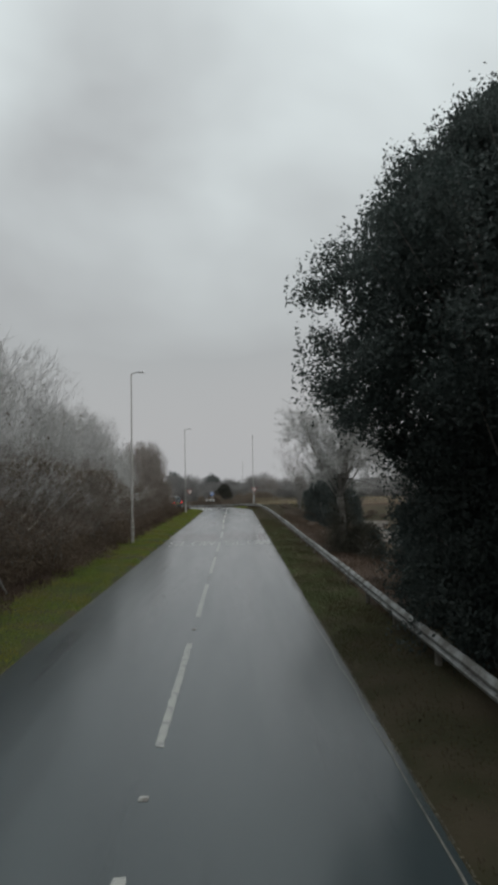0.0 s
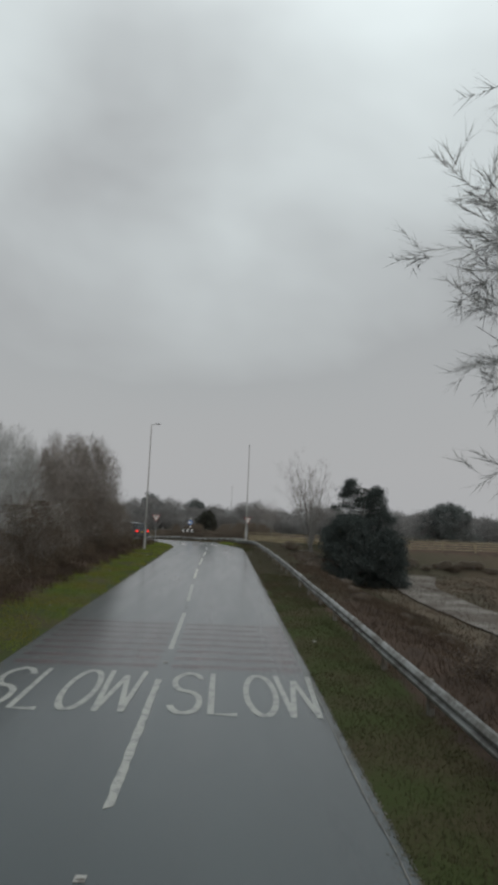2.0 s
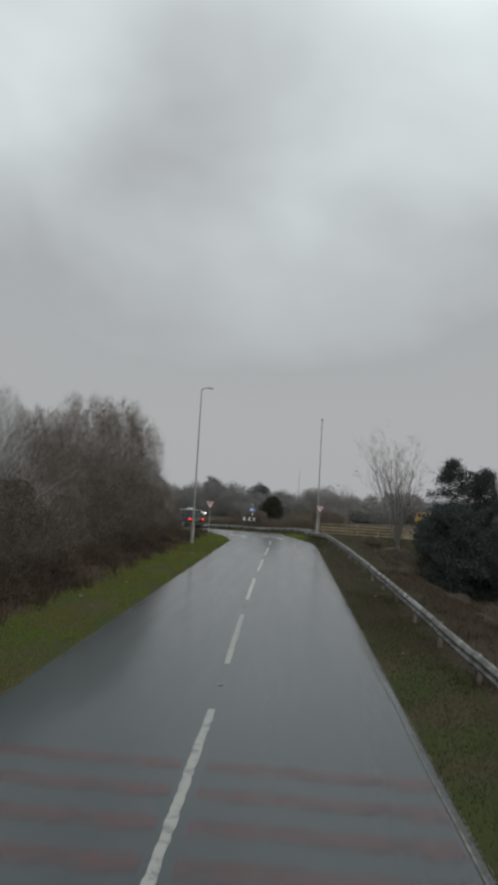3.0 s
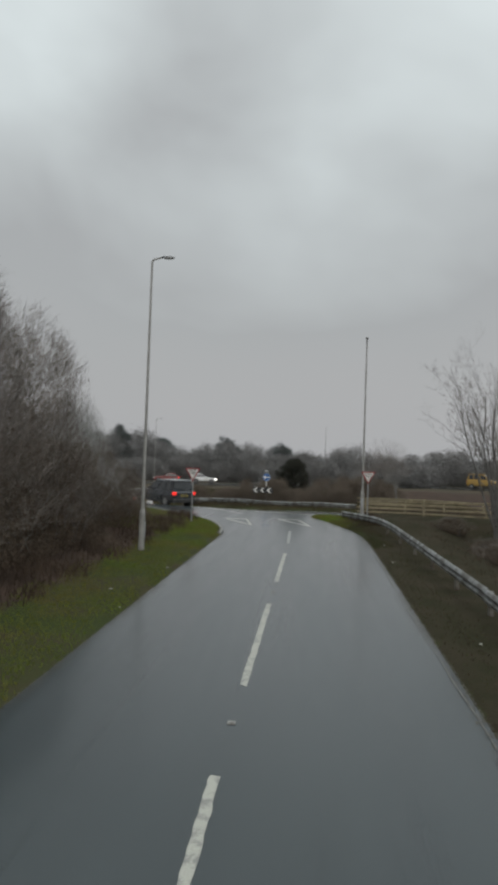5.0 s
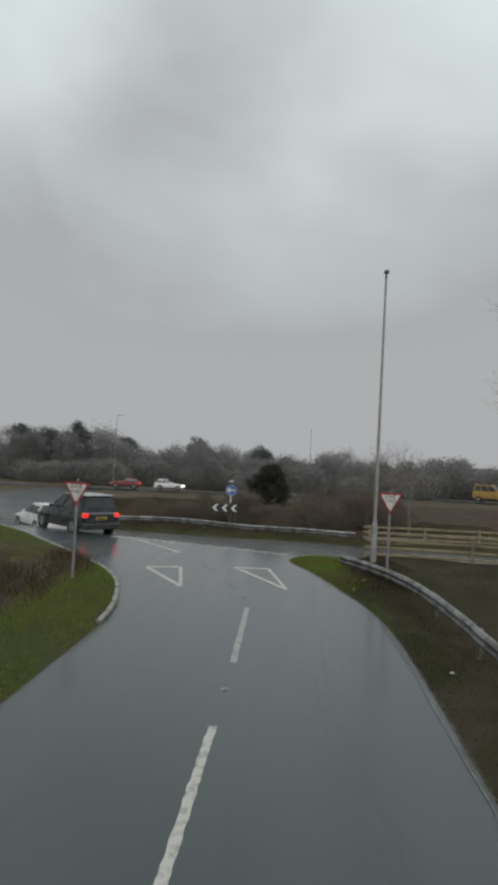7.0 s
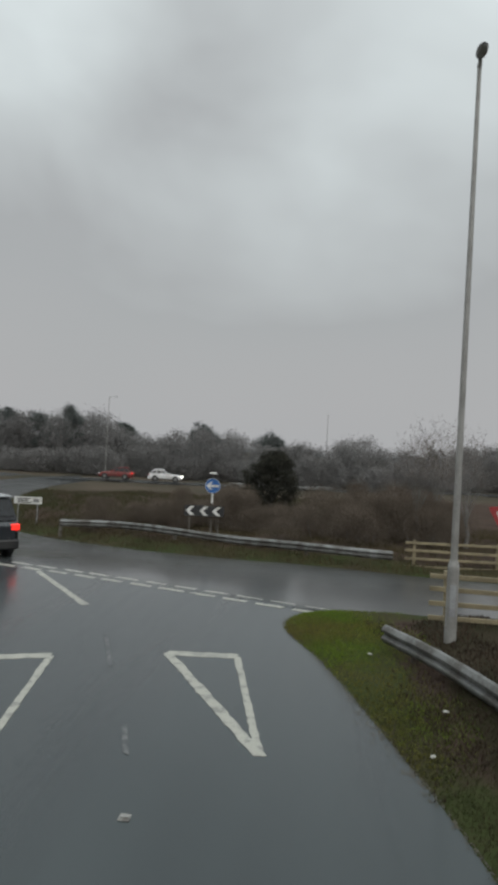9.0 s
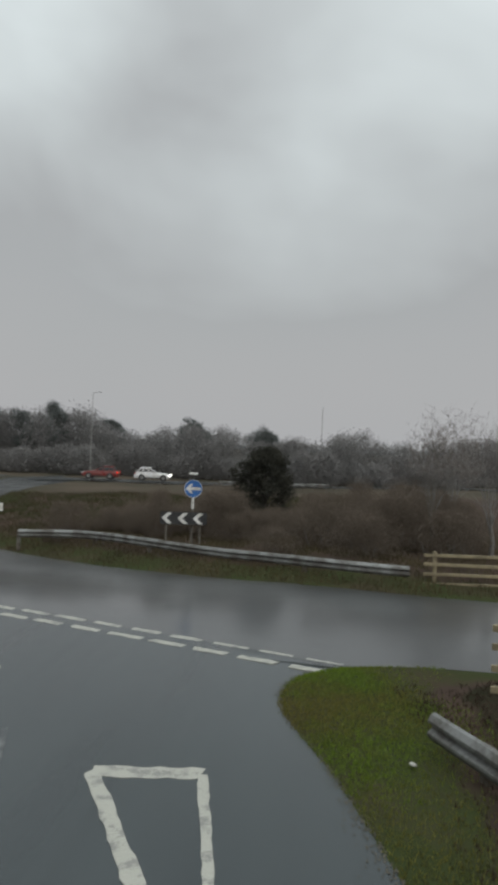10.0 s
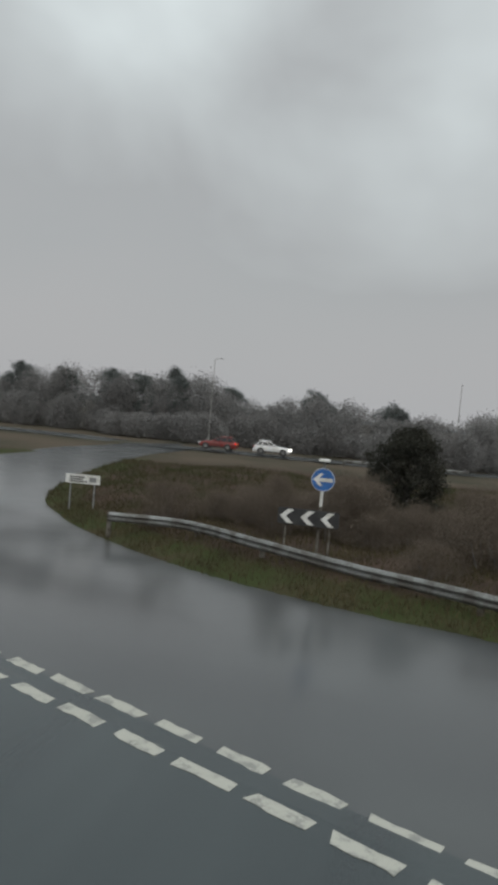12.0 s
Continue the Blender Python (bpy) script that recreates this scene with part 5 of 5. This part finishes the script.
rng = random.Random(17)
spots = [(x + rng.uniform(-1.5, 1.5), 182 + rng.uniform(-5, 9), 6.6 + 1.4 * math.sin(0.21 * x) * math.sin(0.083 * x + 1.0) + rng.uniform(-0.9, 1.0) + 1.2 * smooth(-20, -45, x) - 1.2 * smooth(-8, 2, x), rng.uniform(2.8, 4.0), 0) for x in np.arange(-95, 40, 1.9)]
spots += [(x, 176 + rng.uniform(-3, 3), rng.uniform(2.6, 4.6), rng.uniform(2.2, 3.2), 0) for x in np.arange(-80, 42, 3.2)]
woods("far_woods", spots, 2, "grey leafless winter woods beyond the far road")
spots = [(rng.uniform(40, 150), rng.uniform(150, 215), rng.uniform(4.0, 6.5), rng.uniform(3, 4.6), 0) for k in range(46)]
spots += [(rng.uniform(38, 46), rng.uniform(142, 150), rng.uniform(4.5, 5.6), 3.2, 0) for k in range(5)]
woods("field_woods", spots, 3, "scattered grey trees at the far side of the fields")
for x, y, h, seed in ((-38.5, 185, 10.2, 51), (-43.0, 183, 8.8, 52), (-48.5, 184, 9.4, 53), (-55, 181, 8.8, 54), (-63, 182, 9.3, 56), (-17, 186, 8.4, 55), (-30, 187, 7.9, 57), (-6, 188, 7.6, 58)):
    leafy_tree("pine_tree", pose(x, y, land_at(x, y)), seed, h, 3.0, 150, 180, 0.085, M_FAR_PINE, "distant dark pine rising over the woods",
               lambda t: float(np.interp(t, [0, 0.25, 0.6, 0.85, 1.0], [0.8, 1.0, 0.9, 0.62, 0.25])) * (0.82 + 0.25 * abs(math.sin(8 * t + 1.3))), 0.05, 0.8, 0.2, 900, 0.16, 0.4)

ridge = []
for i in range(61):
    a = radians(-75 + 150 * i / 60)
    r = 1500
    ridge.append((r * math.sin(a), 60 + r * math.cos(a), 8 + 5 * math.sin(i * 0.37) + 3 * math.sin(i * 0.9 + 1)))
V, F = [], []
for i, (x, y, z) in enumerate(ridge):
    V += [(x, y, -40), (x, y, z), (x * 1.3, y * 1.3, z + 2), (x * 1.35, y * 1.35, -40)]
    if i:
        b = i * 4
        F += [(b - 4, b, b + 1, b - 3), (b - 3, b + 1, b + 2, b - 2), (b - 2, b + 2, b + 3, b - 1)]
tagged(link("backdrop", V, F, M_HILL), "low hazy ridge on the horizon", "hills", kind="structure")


# grass on the verges, straw on the bank
def blades(name, n, region, material, height, width, label, category, seed, fade=0.6):
    rng_np = np.random.default_rng(seed)
    x0, x1, y0, y1 = region
    px, py = rng_np.uniform(x0, x1, n), rng_np.uniform(y0, y1, n)
    d = road_distance(px, py)
    patch = np.sin(px * 2.1 + 1.3 * np.sin(py * 0.7)) + np.sin(py * 1.3 + px)
    keep = (d > 0.03 - 0.10 * rng_np.random(n)) & (patch + rng_np.uniform(-1.6, 1.6, n) > -1.3)
    rim = np.minimum(np.minimum(px - x0, x1 - px), np.minimum(py - y0, y1 - py))
    keep &= rim + 0.25 * np.sin(px * 2.7 + py * 1.9) > fade * rng_np.random(n)
    px, py, d = px[keep], py[keep], d[keep]
    pz = land_height(px, py, d)
    m = len(px)
    yaw, lean, h = rng_np.uniform(0, 6.28, m), rng_np.uniform(0.0, 0.8, m), rng_np.uniform(*height, m)
    w = rng_np.uniform(0.6, 1.2, m) * width
    lx, ly = rng_np.normal(0, 1, m) * lean * h, rng_np.normal(0, 1, m) * lean * h
    a = np.stack([px - np.cos(yaw) * w, py - np.sin(yaw) * w, pz - 0.01], 1)
    b = np.stack([px + np.cos(yaw) * w, py + np.sin(yaw) * w, pz - 0.01], 1)
    c = np.stack([px + lx, py + ly, pz + h], 1)
    V = np.stack([a, b, c], 1).reshape(-1, 3)
    F = np.arange(m * 3).reshape(-1, 3)
    return tagged(link(name, V.tolist(), F.tolist(), material), label, category, kind="stuff")


blades("verge_grass", 170000, (-6.2, -3.25, 4, 99), M_BLADE, (0.02, 0.07), 0.009, "wet winter grass on the verge", "grass", 1, 0.3)
blades("verge_grass", 110000, (2.6, 5.4, 12.0, 62), M_OLIVE, (0.02, 0.07), 0.008, "thin wet grass along the barrier", "grass", 2, 0.8)
blades("verge_grass", 5500, (2.6, 5.4, 4, 24), M_OLIVE, (0.02, 0.06), 0.010, "sparse grass beneath the overhanging evergreen", "grass", 19)
blades("verge_grass", 9000, (2.5, 5.0, 52, 93), M_OLIVE, (0.02, 0.07), 0.011, "sparse trodden grass along the barrier", "grass", 12, 1.2)
blades("verge_grass", 60000, (0.9, 4.0, 83, 93.5), M_OLIVE, (0.015, 0.05), 0.008, "short olive grass before the verge's nose", "grass", 17, 0.5)
# brown blades here go with the tree shade painted into the ground
blades("verge_straw", 5000, (2.6, 5.4, 4, 18), M_STRAW, (0.015, 0.06), 0.010, "thin brown grass in the evergreen's shade", "grass", 18, 1.0)
blades("verge_straw", 9000, (2.6, 5.0, 48, 93), M_STRAW, (0.015, 0.06), 0.013, "flattened brown grass along the barrier", "grass", 13, 1.0)
blades("nose_grass", 130000, (-0.4, 3.2, 90.6, 99.6), M_LUSH, (0.015, 0.055), 0.007, "green grass on the verge's nose", "grass", 3, 1.3)
blades("nose_grass", 120000, (-14, -3.3, 84, 106), M_LUSH, (0.015, 0.06), 0.008, "green grass round the left nose", "grass", 4)
blades("nose_bracken", 9000, (2.2, 4.6, 90.5, 97.8), M_STRAW, (0.02, 0.09), 0.013, "flattened brown grass by the barrier's end", "grass", 14)
blades("bracken", 80000, (4.7, 13.5, 4, 70), M_STRAW, (0.06, 0.24), 0.011, "dead brown bracken on the bank", "bracken", 5)
blades("bracken", 7000, (4.7, 12.5, 58, 95), M_STRAW, (0.06, 0.25), 0.012, "thin dead bracken on dark wet soil", "bracken", 16, 2.0)
blades("bracken", 26000, (-7.6, -5.3, 4, 96), M_STRAW, (0.10, 0.45), 0.014, "dead brown bracken under the hedge", "bracken", 6)
blades("island_grass", 60000, (-18, 14, 104.5, 119), M_TAWNY, (0.06, 0.26), 0.014, "rough tawny grass on the island", "grass", 7)
blades("island_grass", 50000, (-25, 6, 117, 142), M_OLIVE, (0.08, 0.30), 0.022, "rough olive grass on the island's crown", "grass", 9)
blades("field_grass", 60000, (11.5, 34, 16, 93), M_STRAW, (0.08, 0.28), 0.022, "rough dead grass across the wet field", "grass", 15, 2.5)
blades("island_edge_grass", 22000, (-18, 6, 104.5, 118), M_OLIVE, (0.05, 0.14), 0.013, "olive grass at the island's edge", "grass", 8)


# ---------- vehicles ----------
def shell(bm, rows):
    """A closed skin over cross sections: rows of (x, half width, z low, z high, shoulder inset)."""
    rings = []
    for x, w, z0, z1, inset in rows:
        h = z1 - z0
        pts = [(-w * 0.92, z0), (-w, z0 + 0.25 * h), (-w, z0 + 0.6 * h), (-w + inset, z1), (w - inset, z1), (w, z0 + 0.6 * h), (w, z0 + 0.25 * h), (w * 0.92, z0)]
        rings.append([bm.verts.new((x, y, z)) for y, z in pts])
    for a, b in zip(rings[:-1], rings[1:]):
        for i in range(8):
            j = (i + 1) % 8
            bm.faces.new((a[i], a[j], b[j], b[i]))
    bm.faces.new(rings[0][::-1])
    bm.faces.new(rings[-1])
    return bm


def wheel(root, x, y, r):
    bm = bmesh.new()
    made = bmesh.ops.create_cone(bm, cap_ends=True, segments=22, radius1=r, radius2=r, depth=0.24)
    bmesh.ops.bevel(bm, geom=[e for e in bm.edges if e.is_boundary or len(e.link_faces) == 2 and abs(e.verts[0].co.z - e.verts[1].co.z) < 1e-4], offset=0.04, segments=2, affect="EDGES")
    bmesh.ops.transform(bm, matrix=pose(x, y, r, 90, 0, 0), verts=bm.verts[:])
    w = part("wheel", bm, M_RUBBER, root, "black rubber tyre")
    side = 1 if y > 0 else -1
    bm = bmesh.new()
    rod(bm, (x, y + side * 0.08, r), (x, y + side * 0.128, r), r * 0.66, r * 0.6, 20)
    part("rim", bm, M_RIM, w)
    for k in range(5):
        a = k * 1.2566
        bm = bmesh.new()
        box(bm, 0.03, r * 0.58, -0.03, 0.03, -0.012, 0.012)
        bmesh.ops.transform(bm, matrix=Matrix.Translation((x, y + side * 0.132, r)) @ pose(0, 0, 0, 90, math.degrees(a), 0), verts=bm.verts[:])
        part("spoke", bm, M_STUD, w)


def car(name, m, length, width, height, paint, roof_paint, label, tall=False, lights=True, headlights=False):
    """A car facing +x with its middle over the origin: body, cabin, glass, bumpers, lamps, wheels."""
    root = thing(name, m, label, "car")
    L, W, H = length / 2, width / 2, height
    belt = 0.60 * H if tall else 0.62 * H
    clear = 0.15 * H
    bm = bmesh.new()
    shell(bm, [(-L, W * 0.80, clear + 0.18, belt * 0.88, 0.05), (-L + 0.12, W * 0.94, clear + 0.05, belt * 0.99, 0.05), (-L + 0.6, W, clear, belt, 0.06), (0, W, clear, belt, 0.06),
               (L - 1.25, W, clear, belt * 0.97, 0.07), (L - 0.5, W * 0.95, clear, belt * 0.86, 0.1), (L - 0.1, W * 0.82, clear + 0.08, belt * 0.72, 0.1), (L, W * 0.70, clear + 0.2, belt * 0.6, 0.06)])
    bmesh.ops.bevel(bm, geom=bm.edges[:], offset=0.02, segments=1, affect="EDGES")
    body = part("body", bm, paint, root)
    back, front = (-L + 0.10, L - 2.0)
    top_back, top_front = (-L + 0.38 if tall else -L + 0.75, L - 2.55 if tall else L - 2.5)
    zt = H - 0.04
    bm = bmesh.new()
    low = [(back, W * 0.90), (front + 0.55, W * 0.88)]
    lo = [bm.verts.new((back, s * W * 0.91, belt - 0.03)) for s in (-1, 1)] + [bm.verts.new((front + 0.55, s * W * 0.9, belt - 0.05)) for s in (1, -1)]
    hi = [bm.verts.new((top_back, s * W * 0.76, zt)) for s in (-1, 1)] + [bm.verts.new((top_front, s * W * 0.76, zt)) for s in (1, -1)]
    for i in range(4):
        j = (i + 1) % 4
        bm.faces.new((lo[i], lo[j], hi[j], hi[i]))
    bm.faces.new(hi)
    bm.faces.new(lo[::-1])
    bmesh.ops.bevel(bm, geom=bm.edges[:], offset=0.05, segments=2, affect="EDGES")
    cabin = part("cabin", bm, paint, root)
    bm = bmesh.new()
    box(bm, top_back - 0.02, top_front + 0.02, -W * 0.75, W * 0.75, zt - 0.01, zt + 0.035, 0.015)
    part("roof", bm, roof_paint, cabin)
    bm = bmesh.new()
    box(bm, top_back - 0.16, top_back + 0.1, -W * 0.72, W * 0.72, zt - 0.02, zt + 0.03, 0.012)
    part("spoiler", bm, roof_paint, cabin)

    def pane(pname, corners):
        b = bmesh.new()
        b.faces.new([b.verts.new(c) for c in corners])
        b.normal_update()
        geo = bmesh.ops.solidify(b, geom=b.faces[:], thickness=0.02)
        part(pname, b, M_GLASS, cabin)

    def on(s, t, u):
        """A point on the cabin's side s, t along from back to front and u up, a little proud."""
        x = (back + (front + 0.55 - back) * t) * (1 - u) + (top_back + (top_front - top_back) * t) * u
        y = s * (W * 0.905 * (1 - u) + W * 0.76 * u + 0.016)
        return (x, y, (belt - 0.03) * (1 - u) + zt * u)

    for s in (-1, 1):
        for t0, t1 in ((0.06, 0.30), (0.33, 0.62), (0.65, 0.94)):
            pane("side_window", [on(s, t0, 0.14), on(s, t1, 0.14), on(s, t1 - 0.02, 0.88), on(s, t0 + 0.01, 0.88)][::s])
    k = 0.018
    pane("rear_window", [(back * 0.8 + top_back * 0.2 - k, y, belt * 0.8 + zt * 0.2) for y in (-W * 0.8, W * 0.8)] + [(back * 0.12 + top_back * 0.88 - k, y, belt * 0.12 + zt * 0.88) for y in (W * 0.68, -W * 0.68)])
    fx = front + 0.55
    pane("windscreen", [(fx * 0.9 + top_front * 0.1 + 0.03, y, belt * 0.9 + zt * 0.1) for y in (W * 0.82, -W * 0.82)] + [(fx * 0.1 + top_front * 0.9 + 0.03, y, belt * 0.1 + zt * 0.9) for y in (-W * 0.7, W * 0.7)])
    bm = bmesh.new()
    box(bm, -L - 0.05, -L + 0.14, -W * 0.92, W * 0.92, clear + 0.02, clear + 0.3, 0.04)
    part("rear_bumper", bm, M_TRIM if tall else paint, root)
    bm = bmesh.new()
    box(bm, L - 0.22, L + 0.03, -W * 0.8, W * 0.8, clear + 0.02, clear + 0.26, 0.04)
    part("front_bumper", bm, M_TRIM, root)
    bm = bmesh.new()
    box(bm, -L - 0.03, -L + 0.02, -0.27, 0.27, belt * 0.66, belt * 0.66 + 0.13, 0.006)
    plate = part("rear_plate", bm, M_PLATE, root, "yellow rear plate")
    bm = bmesh.new()
    box(bm, -L - 0.036, -L - 0.03, -0.22, 0.22, belt * 0.66 + 0.03, belt * 0.66 + 0.1)
    part("plate_bar", bm, M_TRIM, plate)
    for s in (-1, 1):
        bm = bmesh.new()
        box(bm, -L - 0.01, -L + 0.16, s * W * 0.80 - 0.13, s * W * 0.80 + 0.13, belt * 0.76, belt * 0.93, 0.02)
        part("tail_lamp", bm, M_TAIL if lights else M_SIGN_RED, root, "lit red tail lamp" if lights else "red tail lamp")
        bm = bmesh.new()
        box(bm, L - 0.3, L - 0.02, s * W * 0.68 - 0.15, s * W * 0.68 + 0.15, belt * 0.62, belt * 0.76, 0.03)
        part("headlamp", bm, M_HEAD if headlights else M_LENS, root, "lit headlamp" if headlights else "")
        bm = bmesh.new()
        box(bm, front - 0.05, front + 0.12, s * (W + 0.09) - 0.09, s * (W + 0.09) + 0.09, belt + 0.02, belt + 0.17, 0.03)
        part("mirror", bm, paint, root)
        bm = bmesh.new()
        box(bm, -L + 0.5, L - 0.7, s * (W - 0.01) - 0.012, s * (W - 0.01) + 0.012, clear + 0.02, clear + 0.14, 0.01)
        part("sill_trim", bm, M_TRIM, root)
        for x in (-L + 0.88, L - 0.9):
            wheel(root, x, s * (W - 0.11), 0.37 if tall else 0.33)
            bm = bmesh.new()
            rod(bm, (x, s * (W - 0.16), 0.37 if tall else 0.33), (x, s * (W + 0.006), 0.37 if tall else 0.33), 0.43 if tall else 0.385, n=20)
            part("wheel_arch", bm, M_TRIM, root)
        for t in (0.32, 0.635):
            x = back + (front + 0.55 - back) * t
            bm = bmesh.new()
            box(bm, x - 0.006, x + 0.006, s * (W - 0.004) - 0.01, s * (W - 0.004) + 0.01, clear + 0.16, belt - 0.06)
            part("door_seam", bm, M_TRIM, body)
            bm = bmesh.new()
            box(bm, x - 0.26, x - 0.08, s * (W + 0.012) - 0.015, s * (W + 0.012) + 0.015, belt - 0.17, belt - 0.14, 0.006)
            part("door_handle", bm, paint, body)
    return root


def parked(x, y, yaw, lift_to=road_z):
    return pose(x, y, lift_to(x, y), 0, 0, yaw)


car("dark_suv", parked(-9.9, 103.0, 138), 4.75, 2.0, 1.85, M_SUV, M_ROOF, "dark blue-black off-road car with lit tail lamps", tall=True)
car("white_car", parked(-14.3, 109.8, 134), 4.4, 1.85, 1.6, M_WHITE_CAR, M_WHITE_CAR, "white family car circling the roundabout", lights=True)
car("red_car", pose(-23.6, 162.9, land_at(-23.6, 162.9) + 0.25, 0, 0, 186), 4.3, 1.8, 1.5, M_RED_CAR, M_RED_CAR, "distant red car on the far road")
car("white_car", pose(-17.5, 164.0, land_at(-17.5, 164.0) + 0.25, 0, 0, 8), 4.3, 1.8, 1.5, M_WHITE_CAR, M_WHITE_CAR, "distant white car on the far road", lights=False, headlights=True)
car("yellow_van", pose(28.0, 165.5, land_at(28.0, 165.5) + 0.25, 0, 0, -28), 5.2, 2.0, 2.4, M_YELLOW, M_YELLOW, "distant yellow van on the far road", tall=True, lights=False)


# ---------- litter on the verges ----------
rng = random.Random(6)
spots = [(-3.55, 76.4), (-4.2, 73.0), (-3.45, 71.3), (-4.6, 60.2), (-5.0, 56.3), (-4.3, 47.5), (3.6, 43.0), (4.0, 31.5), (3.7, 52.0), (4.2, 60.6), (3.3, 94.2), (2.9, 92.6), (2.5, 91.3), (3.4, 79.5), (3.6, 84.0), (2.1, 94.9), (3.9, 70.0)]
for i, (x, y) in enumerate(spots):
    bm = bmesh.new()
    s = rng.uniform(0.025, 0.05)
    bmesh.ops.create_icosphere(bm, subdivisions=1, radius=s)
    for v in bm.verts:
        v.co.x *= rng.uniform(0.8, 1.6)
        v.co.z = max(-0.02, v.co.z * rng.uniform(0.2, 0.5))
    bmesh.ops.transform(bm, matrix=pose(0, 0, 0, 0, 0, rng.uniform(0, 360)), verts=bm.verts[:])
    ob = part("litter", bm, M_LITTER, None)
    ob.location = (x, y, land_at(x, y) + 0.05)
    tagged(ob, "crumpled pale scrap of litter in the grass", "litter", "litter")
